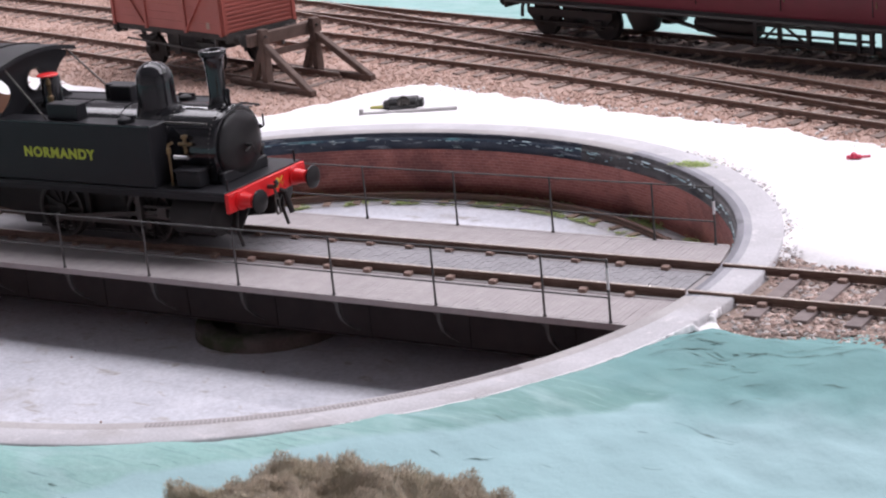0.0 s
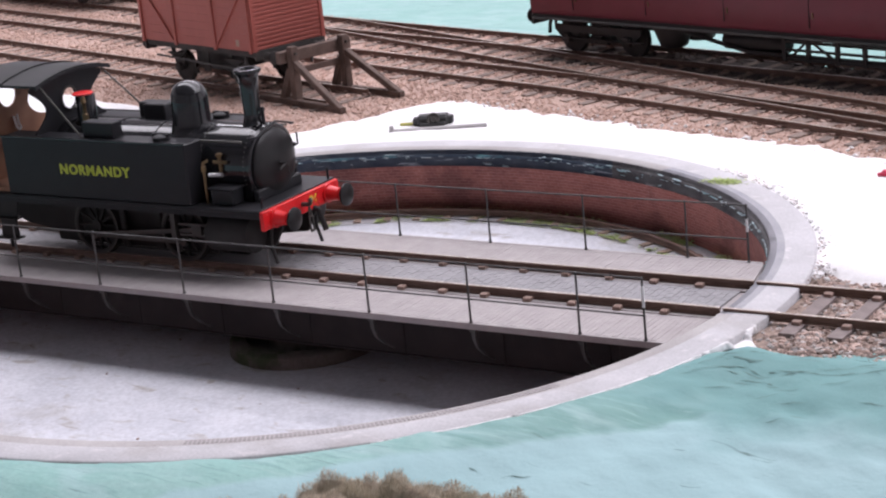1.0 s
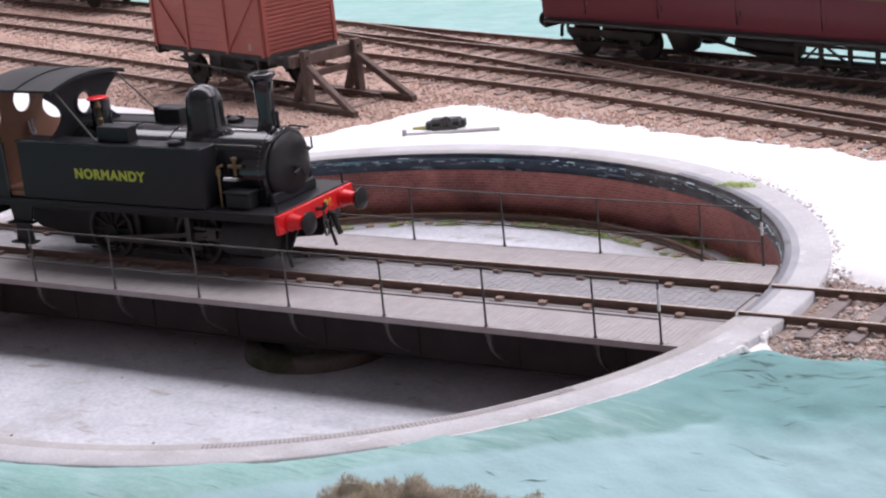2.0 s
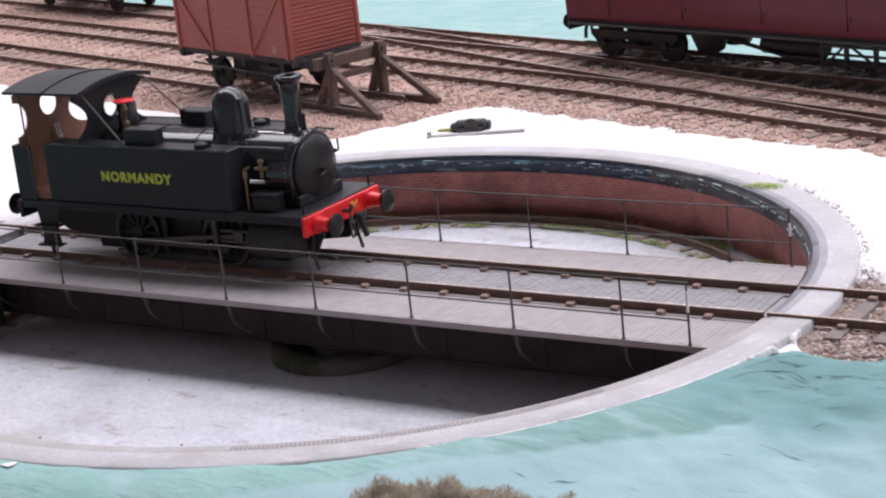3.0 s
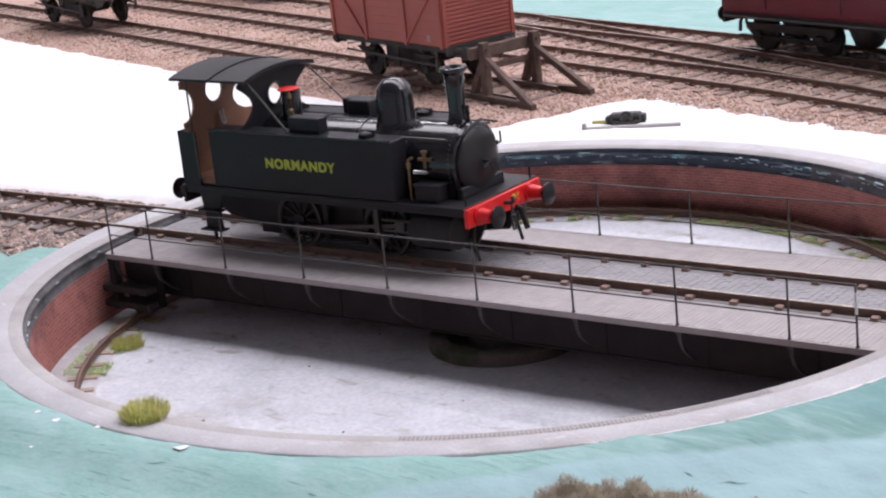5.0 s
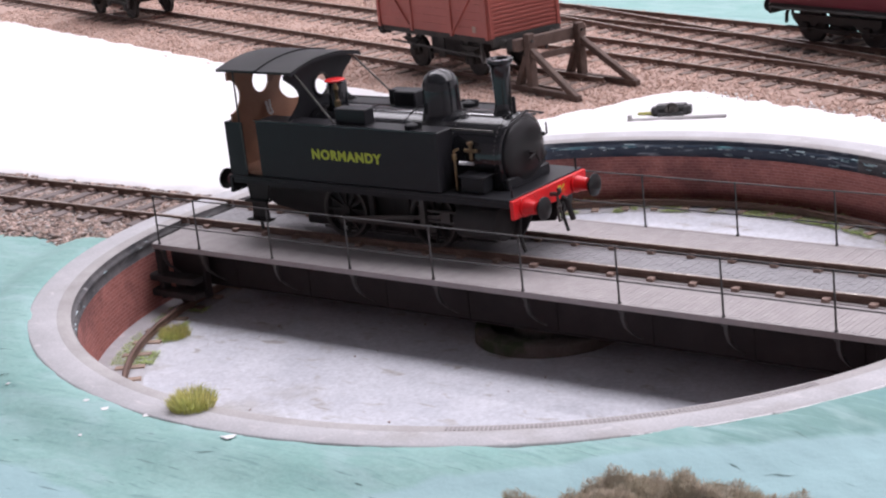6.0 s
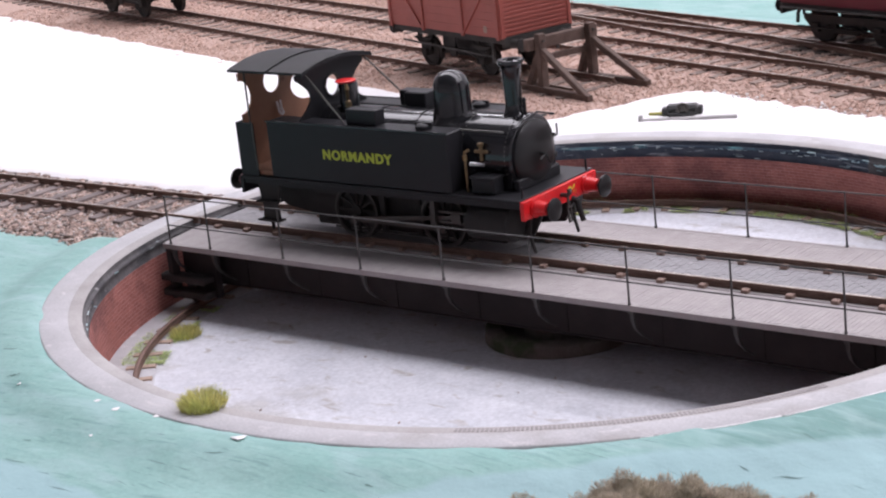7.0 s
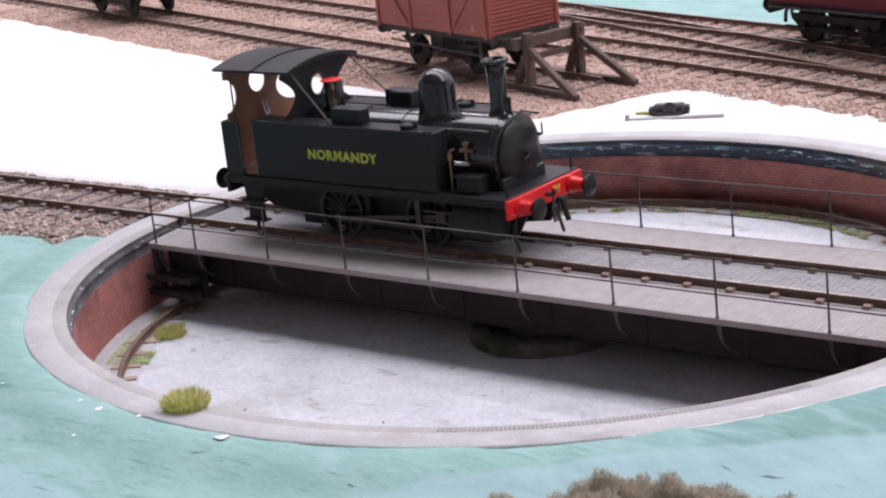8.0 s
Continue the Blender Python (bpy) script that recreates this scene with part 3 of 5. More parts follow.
verts, faces, last = [], [], -1
for i in range(561):
    a = -54 + 48 * i / 560
    w = rim_width(a)
    for r, z in ((131.25 - 0.45 * clamp01(w * 3), -0.1), (131.3 + 0.05 * w, 0.15), (131.3 + 0.7 * w, 0.25 * noise.noise(Vector((a, w, 5)))), (131.3 + w, -1.4)):
        verts.append((*ring_xy(r, a), z + RIM - (1.7 * smooth01((w - 0.9) / 1.6) if w > 0.05 else 1.0)))
    if i:
        k = 4 * i
        faces += [(k - 4 + j, k + j, k + j + 1, k - 3 + j) for j in range(3)]
tagged(raw("plaster_edge", verts, faces, M_WHITE, smooth=True), "ragged rim of bare white plaster beside the coping", "plaster", kind="structure")

# ---- tracks ----
RAIL = [(-0.5, 0.1), (0.5, 0.1), (0.5, 0.5), (0.2, 0.75), (0.2, 1.35), (0.48, 1.5), (0.48, 1.98), (0.35, 2.1), (-0.35, 2.1), (-0.48, 1.98), (-0.48, 1.5), (-0.2, 1.35), (-0.2, 0.75), (-0.5, 0.5)]
GAUGE = 9.7


def rail_mesh(name, x0, x1, y, parent, material=M_RUST):
    bm = bmesh.new()
    sweep(bm, [(y + a, b) for a, b in RAIL], x0, x1)
    ob = part(name, bm, material, parent)
    ob.data.materials.append(M_RAILTOP)
    for p in ob.data.polygons:
        if p.normal.z > 0.9 and p.center.z > 0.0018:
            p.material_index = 1
    return ob


SLEEPERS = {}


def sleeper_mesh(half, width=3.4, material=M_SLEEPER):
    if (half, width, material.name) not in SLEEPERS:
        bm = bmesh.new()
        box(bm, -width / 2, width / 2, -half, half, -1.6, -0.15, 0.12)
        bmesh.ops.scale(bm, vec=(MM, MM, MM), verts=bm.verts)
        me = bpy.data.meshes.new("sleeper")
        bm.to_mesh(me)
        bm.free()
        me.materials.append(material)
        SLEEPERS[half, width, material.name] = me
    return SLEEPERS[half, width, material.name]


CHAIRS = {}


def chair_mesh(material, w, d, h):
    if material.name not in CHAIRS:
        bm = bmesh.new()
        for o in (-1, 1):
            box(bm, -w, w, o * d * 1.05 - d * 0.8, o * d * 1.05 + d * 0.8, -0.25, h, 0.14)
        bmesh.ops.scale(bm, vec=(MM, MM, MM), verts=bm.verts)
        CHAIRS[material.name] = bpy.data.meshes.new("rail_chair")
        bm.to_mesh(CHAIRS[material.name])
        bm.free()
        CHAIRS[material.name].materials.append(material)
    return CHAIRS[material.name]


def chair(parent, material, x, y, z, w=1.0, d=1.0, h=0.62):
    ob = new("rail_chair", chair_mesh(material, w, d, h))
    ob.parent = parent
    ob.matrix_basis = mmpose(x, y, z)


def track(x, y, angle, length, label, pitch=11.0, near=False):
    t = thing("railway_track", mmpose(x, y, 0, 0, 0, angle), label, "track", "model railway tracks")
    for s in (-GAUGE, GAUGE):
        rail_mesh("rail", 0, length, s, t)
    bm = bmesh.new()
    d = pitch * 0.4 + (13 if near else 0)
    rnd = random.Random(int(abs(x * 7 + y * 3)))
    while d < length - 1:
        s = new("sleeper", sleeper_mesh(17.0, 3.6 if near else 3.4, M_SLEEPER2 if near else M_SLEEPER))
        s.parent = t
        s.matrix_basis = mmpose(d + rnd.uniform(-0.4, 0.4), rnd.uniform(-0.5, 0.5), 0.42 if near else 0.0, 0, 0, rnd.uniform(-1.2, 1.2))
        for g in (-GAUGE, GAUGE):
            if near:
                chair(t, M_CHAIR2, d, g, 0.1, 1.0, 1.15, 1.05)
            else:
                box(bm, d - 0.9, d + 0.9, g - 1.5, g + 1.5, -0.2, 0.55)
        d += pitch
    if near:
        bm.free()
    else:
        tagged(part("rail_fixing", bm, M_CHAIR2, t), kind="stuff")
    return t


def on(base_y, x):
    """Where a road that passes base_y at x = -200 runs at x."""
    return base_y + SLOPE * (x + 200)


track(124.0, 0, 0, 196, "rusty track leaving the turntable on brown ballast", 11.2, near=True)
track(-121.6, 0, 180, 338, "rusty track running away from the turntable on brown ballast", 11.2, near=True)
# wagon siding, running line, back road, and two roads that part at a turnout
track(-640, on(205, -640), HEAD, 562, "weathered siding ending at timber buffer stop", 10.5)
track(-640, on(259, -640), HEAD, 640, "weathered running line on pink ballast", 10.5)
track(-28, on(259, -28), math.degrees(math.atan(-0.372)), 420, "weathered running line curving away on pink ballast", 10.5)
track(-640, on(309.5, -640), HEAD, 460, "weathered back road beyond the running line", 10.5)
track(-203, 310.5, math.degrees(math.atan(-0.457)), 420, "diverging road of the turnout on pink ballast", 10.5)
track(-203, 311.0, math.degrees(math.atan(-0.29)), 560, "road under the maroon coach", 10.5)

# ---- the turntable bridge ----
bridge = thing("turntable_bridge", mmpose(0, 0, 0), "grey planked turntable bridge with dark steel girders and handrails", "turntable")


def deck_x(y):
    return OVAL * math.sqrt(115.9 ** 2 - (y - PIT[1]) ** 2)


bm = bmesh.new()
outline = [(deck_x(y), y) for y in np.linspace(-28.4, 28.4, 13)] + [(2.4 - deck_x(y), y) for y in np.linspace(28.4, -28.4, 13)]
plate(bm, outline, [], "Z", -1.7, -0.42)
part("deck", bm, M_DECKBASE, bridge)


def planks(name, y0, y1, pitch=1.33, material=M_DECK):
    verts, faces = [], []
    rnd = random.Random(int(y0 * 10))
    x = -122
    while x < 123:
        z = rnd.uniform(-0.025, 0.01)
        a, b = x + 0.02, x + pitch - rnd.uniform(0.06, 0.09)
        lo, hi = y0 + rnd.uniform(0, 0.25), y1 - rnd.uniform(0, 0.25)
        ends = [(max(min(p, deck_x(q)), 2.4 - deck_x(q)), q) for p, q in ((a, lo), (b, lo), (b, hi), (a, hi))]
        if max(p for p, q in ends) - min(p for p, q in ends) > 0.2:
            k = len(verts)
            verts += [(p, q, -0.45) for p, q in ends] + [(p, q, z) for p, q in ends]
            faces += [(k + 4, k + 5, k + 6, k + 7), (k, k + 1, k + 5, k + 4), (k + 1, k + 2, k + 6, k + 5), (k + 2, k + 3, k + 7, k + 6), (k + 3, k, k + 4, k + 7)]
        x += pitch
    return tagged(raw(name, verts, faces, material, bridge), "narrow grey cross planks", kind="stuff")


planks("walkway_planks", -28.3, -11.9)
planks("walkway_planks", 11.9, 28.3)
verts, faces = [], []
rnd = random.Random(77)
x, row = -119.5, 0
while x < 120.5:
    y = -7.9 - (row % 2) * 1.4
    while y < 7.9:
        a, b = max(y + 0.02, -7.9), min(y + 2.79 - rnd.uniform(0.0, 0.05), 7.9)
        if b - a > 0.3:
            k, z = len(verts), rnd.uniform(-0.05, 0.02)
            for zz, g in ((-0.35, 0), (z - 0.03, 0), (z, 0.06)):
                verts += [(x + 0.06 + g, a + g, zz), (x + 1.89 - g, a + g, zz), (x + 1.89 - g, b - g, zz), (x + 0.06 + g, b - g, zz)]
            for o in (0, 4):
                faces += [(k + o + i, k + o + (i + 1) % 4, k + o + 4 + (i + 1) % 4, k + o + 4 + i) for i in range(4)]
            faces.append((k + 8, k + 9, k + 10, k + 11))
        y += 2.8
    x, row = x + 1.92, row + 1
tagged(raw("centre_paving", verts, faces, M_DECKMID, bridge), "small blue-grey setts between the rails", kind="stuff")
for s in (-GAUGE, GAUGE):
    bm = bmesh.new()
    box(bm, -119.5, 121.8, s - 1.9, s + 1.9, -0.5, 0.06, 0.1)
    part("rail_timber", bm, M_DECK, bridge)
    rail_mesh("rail", -120.6, 123.1, s, bridge)
    d = -112
    while d < 120:
        chair(bridge, M_CHAIR, d, s, 0.2, 0.95, 1.35, 0.7)
        d += 11.7
POSTS = [-114.0] + [28 * (k - 4.5) for k in range(1, 9)] + [114.0]
for s in (-1, 1):
    bm = bmesh.new()
    box(bm, -deck_x(29.3 * s) + 2.6, deck_x(29.3 * s) - 0.2, min(s * 28.3, s * 29.3), max(s * 28.3, s * 29.3), -1.5, 0.05, 0.12)
    part("edge_timber", bm, M_DECK, bridge)
    bm = bmesh.new()
    box(bm, -113, 113, s * 15 - 0.4, s * 15 + 0.4, -15.5, -1.6)
    for z in (-2.4, -15.6):
        box(bm, -113, 113, s * 15 - 0.8, s * 15 + 0.8, z, z + 0.5, 0.1)
    for x in POSTS:
        box(bm, x - 0.2, x + 0.2, s * 15 - 0.7, s * 15 + 0.7, -15, -2)
    part("girder", bm, M_GIRDER, bridge)
    for x in POSTS:
        bm = bmesh.new()
        pts = [(x, s * 27.9, -1.4), (x, s * 27.7, -4.4), (x, s * 26.6, -6.8), (x, s * 23.8, -9.4), (x, s * 20.2, -11.8)]
        for k, (a, b) in enumerate(zip(pts, pts[1:])):
            beam(bm, a, b, 0.95 - 0.2 * k, 0.95 - 0.2 * k)
        box(bm, x - 0.9, x + 0.9, min(s * 26.9, s * 28.6), max(s * 26.9, s * 28.6), -2.4, -1.4, 0.15)
        part("bracket", bm, M_BRACKET, bridge)
        bm = bmesh.new()
        rod(bm, (x, s * 28.75, -0.2), (x, s * 28.75, 14.2), 0.29, 0.24, 8)
        rod(bm, (x, s * 28.75, 0.0), (x, s * 28.75, 0.5), 0.55, 0.35, 8)
        for z in (5.7, 14.2):
            bmesh.ops.create_icosphere(bm, subdivisions=1, radius=0.4, matrix=Matrix.Translation((x, s * 28.75, z)))
        post = part("handrail_post", bm, M_POST, bridge)
        if x > 110:
            bm = bmesh.new()
            rod(bm, (x, s * 28.75, 7.6), (x, s * 28.75, 12.4 if s < 0 else 10.8), 0.36, n=8)
            part("white_band", bm, M_WHITE, post, "white painted band")
    for z in (5.7, 14.2):
        bm = bmesh.new()
        rod(bm, (POSTS[0], s * 28.75, z), (POSTS[-1], s * 28.75, z), 0.21, n=8)
        part("handrail", bm, M_POST, bridge)
for s in (-1, 1):
    for e in (-1, 1):
        bm = bmesh.new()
        for z in (-11.4, -16.0):
            box(bm, min(e * 102, e * 120.4), max(e * 102, e * 120.4), min(s * 25, s * 29.5), max(s * 25, s * 29.5), z, z + 2.0, 0.3)
        box(bm, min(e * 104, e * 117), max(e * 104, e * 117), min(s * 20, s * 22.4), max(s * 20, s * 22.4), -17.5, -1.6, 0.2)
        box(bm, min(e * 115.6, e * 117.4), max(e * 115.6, e * 117.4), min(s * 25, s * 28.2), max(s * 25, s * 28.2), -17, -1.4, 0.2)
        lathe(bm, [(3.4, -1.0), (3.4, 1.0)], "X", (e * 111, s * 22.5, -16.2), 16)
        part("end_carriage", bm, M_GIRDER, bridge)
bm = bmesh.new()
for x in np.linspace(-98, 98, 8):
    box(bm, x - 0.5, x + 0.5, -14.6, 14.6, -14, -2)
part("cross_girder", bm, M_GIRDER, bridge)
bm = bmesh.new()
lathe(bm, [(20.5, -20.7), (20.2, -17.6), (19.4, -17.0), (16, -17.0), (15, -19.4), (10, -19.4), (9, -15.2), (6, -15)], "Z", (3, -3, 0), 40)
tagged(part("pivot_base", bm, M_PIVOT, smooth=True), "round mossy concrete pivot base under the bridge", "base")
# ring rail in the pit
pit_track = thing("pit_rail", mmpose(0, 0, -20), "rusty circular rail on short sleepers round the pit", "track")
arc_sweep("rail", [(112.6, 0.3), (112.6, 0.8), (112.35, 1.0), (112.35, 1.6), (112.6, 1.8), (112.6, 2.3), (111.5, 2.3), (111.5, 1.8), (111.75, 1.6), (111.75, 1.0), (111.5, 0.8), (111.5, 0.3)],
          0, 360, 300, M_RUST, pit_track, centre=(0, 0))
for i in range(71):
    a = i * 360 / 71
    s = new("sleeper", sleeper_mesh(4.0, 2.4, M_BLOCK))
    s.parent = pit_track
    s.matrix_basis = mmpose(112 * math.cos(radians(a)), 112 * math.sin(radians(a)), 0.4, 0, 0, a + 90)

# ---- the locomotive ----
X_LOCO = 4.0
loco = thing("tank_locomotive", mmpose(X_LOCO, 0, 2.1), "black four-wheeled side tank locomotive with red front buffer beam", "locomotive")


def lp(name, bm, material, label="", smooth=False, parent=None):
    return part(name, bm, material, parent or loco, label, mmpose(0, 0, -2.1) if parent is None else None, smooth)


bm = bmesh.new()
box(bm, -97.5, -0.6, -16.8, 16.8, 18.0, 19.0, 0.15)
box(bm, -97.0, -1.0, -16.4, -15.6, 16.6, 18.0)
box(bm, -97.0, -1.0, 15.6, 16.4, 16.6, 18.0)
lp("footplate", bm, M_BLACK)
bm = bmesh.new()
box(bm, -0.8, 0.4, -16.6, 16.6, 13.7, 18.6, 0.12)
for y in (-15, -7, 7, 15):
    for z in (14.6, 17.6):
        bmesh.ops.create_icosphere(bm, subdivisions=1, radius=0.28, matrix=Matrix.Translation((0.45, y, z)))
lp("front_buffer_beam", bm, M_RED, "bright red front buffer beam with rivets", parent=None)
bm = bmesh.new()
box(bm, -98.6, -97.4, -16.6, 16.6, 13.7, 18.6, 0.12)
lp("rear_buffer_beam", bm, M_BLACK)
for x, d in ((0.4, 1), (-98.6, -1)):
    for y in (-11.6, 11.6):
        bm = bmesh.new()
        lathe(bm, [(2.5, 0), (2.5, 0.5 * d), (2.1, 0.6 * d), (1.65, 3.6 * d), (1.65, 4.0 * d)], "X", (x, y, 16.0), 18)
        b = lp("buffer", bm, M_RED if d > 0 else M_MAROON, "red buffer housing" if d > 0 else "dull maroon buffer housing", True)
        bm = bmesh.new()
        lathe(bm, [(0.8, 3.9 * d), (0.8, 5.6 * d), (3.0, 5.7 * d), (3.0, 6.1 * d), (2.2, 6.5 * d), (0.8, 6.6 * d)], "X", (x, y, 16.0), 22)
        part("buffer_head", bm, M_DOOR, b, "dark steel buffer head", smooth=True)
bm = bmesh.new()
pipe(bm, [(0.4, 0, 16.2), (2.6, 0, 16.4), (3.3, 0, 17.2), (2.9, 0, 18.0)], 0.6)
hook = lp("coupling_hook", bm, M_DKSTEEL, "dark steel coupling hook with links")
for loop in ([(2.4, 0, 16.0), (2.7, -0.6, 13.2), (2.7, 0.6, 13.2), (2.4, 0, 16.0)], [(2.6, -0.7, 13.4), (2.9, -0.7, 9.4), (2.9, 0.7, 9.4), (2.6, 0.7, 13.4)]):
    bm = bmesh.new()
    pipe(bm, loop, 0.28)
    part("link", bm, M_DKSTEEL, hook)
bm = bmesh.new()
pipe(bm, [(0.2, 5.0, 13.9), (1.6, 5.2, 13.4), (2.2, 5.4, 10.6), (2.9, 5.6, 8.0)], 0.8)
lp("brake_hose", bm, M_SOOT)
for y in (-14.5, 14.5):
    bm = bmesh.new()
    pipe(bm, [(-1.2, y, 18.6), (-1.2, y, 22.0)], 0.3)
    lp("lamp_iron", bm, M_BLACK)
# added dark block standing in for shade between the frames, frames, cylinders, wheels
bm = bmesh.new()
box(bm, -80, -14, -6.4, 6.4, 3.4, 18.4, 0.4)
lp("motor_block", bm, M_SOOT)
for y in (-7.2, 7.2):
    bm = bmesh.new()
    plate(bm, [(-97, 18), (-97, 12), (-90, 8.2), (-76, 6.2), (-70, 4.6), (-52, 4.6), (-48, 5.2), (-22, 4.6), (-18, 5.0), (-4, 6.8), (-1, 12), (-1, 18)], [], "Y", y - 0.4, y + 0.4)
    lp("frame", bm, M_SOOT)
for y in (-1, 1):
    bm = bmesh.new()
    lathe(bm, [(3.0, -18.5), (4.6, -18.2), (4.6, -5.2), (3.0, -4.9)], "X", (0, y * 13.2, 11.6), 20)
    box(bm, -18, -5.6, min(y * 7, y * 14), max(y * 7, y * 14), 12, 18)
    lathe(bm, [(1.0, -21.5), (1.0, -18.5)], "X", (0, y * 13.2, 11.6), 12)
    lp("cylinder", bm, M_SOOT, smooth=True)
    bm = bmesh.new()
    box(bm, -30, -18, y * 13.2 - 0.4, y * 13.2 + 0.4, 12.7, 13.3)
    box(bm, -30, -18, y * 13.2 - 0.4, y * 13.2 + 0.4, 9.9, 10.5)
    box(bm, -32, -30.5, y * 13.2 - 1.2, y * 13.2 + 1.2, 8, 17.5)
    box(bm, -25.5, -22.5, y * 13.2 - 0.7, y * 13.2 + 0.7, 10.2, 13.0)
    lp("crosshead_guide", bm, M_TYRE)
    bm = bmesh.new()
    beam(bm, (-24, y * 13.0, 11.6), (-61, y * 13.0, 8.2), 0.5, 1.1)
    beam(bm, (-30, y * 12.2, 7.8), (-61, y * 12.2, 7.8), 0.5, 1.2)
    for x in (-30, -61):
        lathe(bm, [(1.2, -0.6), (1.2, 0.6)], "Y", (x, y * 12.2, 7.8), 12)
    lp("coupling_rod", bm, M_TYRE, "dark steel connecting rods")
    for x in (-30.5, -61):
        bm = bmesh.new()
        c = (x, y * 10.2, 9.8)
        lathe(bm, [(6.5, -0.9), (7.6, -0.9), (7.7, 0.6), (8.1, 0.7), (8.1, 0.95), (6.5, 0.95), (6.5, -0.9)], "Y", c, 36)
        lathe(bm, [(1.7, -1.0), (1.7, 1.3)], "Y", c, 14)
        w = lp("wheel", bm, M_SOOT, smooth=True)
        for i in range(12):
            bm = bmesh.new()
            a = 2 * math.pi * i / 12
            beam(bm, (c[0] + 1.2 * math.cos(a), c[1], c[2] + 1.2 * math.sin(a)), (c[0] + 6.8 * math.cos(a), c[1], c[2] + 6.8 * math.sin(a)), 0.55, 0.75)
            part("spoke", bm, M_SOOT, w)
        bm = bmesh.new()
        lathe(bm, [(7.0, 0.97 * y), (7.0, 1.04 * y), (7.7, 1.04 * y), (7.7, 0.97 * y), (7.0, 0.97 * y)], "Y", c, 36)
        part("tyre", bm, M_TYRE, w, "worn steel tyre face")
    bm = bmesh.new()
    for x in (-52, -39.5, -21.0):
        box(bm, x - 0.9, x + 0.9, y * 10 - 0.6, y * 10 + 0.6, 4.5, 15, 0.2)
    pipe(bm, [(-70, y * 10, 4.4), (-22, y * 10, 4.4)], 0.35)
    lp("brake_gear", bm, M_SOOT)
    # rear steps and guard irons
    bm = bmesh.new()
    plate(bm, [(-93, 18), (-84, 18), (-86, 10), (-85.5, 6.2), (-92, 6.2), (-91.5, 10)], [], "Y", y * 15.6 - 0.25, y * 15.6 + 0.25)
    for z in (6.0, 11.5):
        box(bm, -93, -84.8, min(y * 14.4, y * 17.2), max(y * 14.4, y * 17.2), z, z + 0.5)
    pipe(bm, [(-89, y * 15.6, 6), (-89, y * 15.4, 3.4)], 0.5)
    lp("step", bm, M_SOOT)
    bm = bmesh.new()
    pipe(bm, [(-2.5, y * 9.9, 14), (-3.4, y * 9.9, 8), (-2.0, y * 9.9, 3.2)], 0.45)
    lp("guard_iron", bm, M_SOOT)
    # side tank with cab side, one sheet with rounded corners
    bm = bmesh.new()
    box(bm, -86, -22.5, min(y * 9.0, y * 16.4), max(y * 9.0, y * 16.4), 19, 35.0, 0.35)
    tank = lp("side_tank", bm, M_BLACK)
    bm = bmesh.new()
    box(bm, -86.2, -22.3, y * 16.2 - 0.35, y * 16.2 + 0.35, 34.75, 35.25, 0.1)
    part("beading", bm, M_GLOSS, tank)
    bm = bmesh.new()
    box(bm, -58.5, -48, min(y * 9.6, y * 13.6), max(y * 9.6, y * 13.6), 35, 39.2, 0.2)
    lp("tool_box", bm, M_BLACK)
    bm = bmesh.new()
    lathe(bm, [(2.3, 35), (2.3, 36.0), (1.9, 36.4), (0.5, 36.7)], "Z", (-32.5, y * 12.6, 0), 20)
    box(bm, -35.2, -29.8, y * 12.6 - 0.4, y * 12.6 + 0.4, 36.1, 36.8, 0.1)
    lp("tank_filler", bm, M_BLACK, smooth=True)
    bm = bmesh.new()
    pipe(bm, [(-72.6, y * 12.4, 48.0), (-58.5, y * 14.2, 35.2)], 0.26, 8)
    lp("roof_stay", bm, M_DKSTEEL)
    bm = bmesh.new()
    pipe(bm, [(-94.2, y * 14.0, 33), (-94.6, y * 13.6, 48.4)], 0.26, 8)
    lp("cab_pillar", bm, M_DKSTEEL)
    bm = bmesh.new()
    pipe(bm, [(-90.6, y * 16.9, 21), (-90.9, y * 16.9, 34)], 0.25, 8)
    lp("handrail", bm, M_DKSTEEL)
    # injector pipe, clack valve, lubricator box on the footplate ahead of the tank
    bm = bmesh.new()
    pipe(bm, [(-19.6, y * 13.0, 19), (-19.6, y * 13.0, 29.6), (-18.4, y * 12.4, 30.2)], 0.36)
    rod(bm, (-19.6, y * 13.0, 27.4), (-19.6, y * 13.0, 28.8), 0.7, 0.7)
    lp("injector_pipe", bm, M_BRASS, "dull brass injector pipe")
    bm = bmesh.new()
    rod(bm, (-16.0, y * 10.6, 27.0), (-16.0, y * 10.6, 31.8), 0.5, 0.5)
    rod(bm, (-17.8, y * 10.8, 29.4), (-14.0, y * 10.6, 29.4), 0.5, 0.5)
    rod(bm, (-16.0, y * 10.6, 31.0), (-16.0, y * 10.6, 31.6), 0.9, 0.9)
    lp("clack_valve", bm, M_BRASS, "dull brass clack valve")
    bm = bmesh.new()
    pipe(bm, [(-18.6, y * 12.4, 26.4), (-14.8, y * 11.4, 26.2)], 0.5)
    lp("steel_union", bm, M_STEEL, "bright steel pipe union")
    bm = bmesh.new()
    box(bm, -17.6, -10.2, min(y * 9.5, y * 14.2), max(y * 9.5, y * 14.2), 19, 23.2, 0.4)
    box(bm, -18.0, -9.8, min(y * 9.3, y * 14.5), max(y * 9.3, y * 14.5), 23.0, 23.7, 0.2)
    lp("sand_box", bm, M_BLACK)
    bm = bmesh.new()
    pipe(bm, [(-73, y * 9.6, 34.6), (-9, y * 9.6, 34.6)], 0.3, 8)
    lp("handrail", bm, M_DKSTEEL)
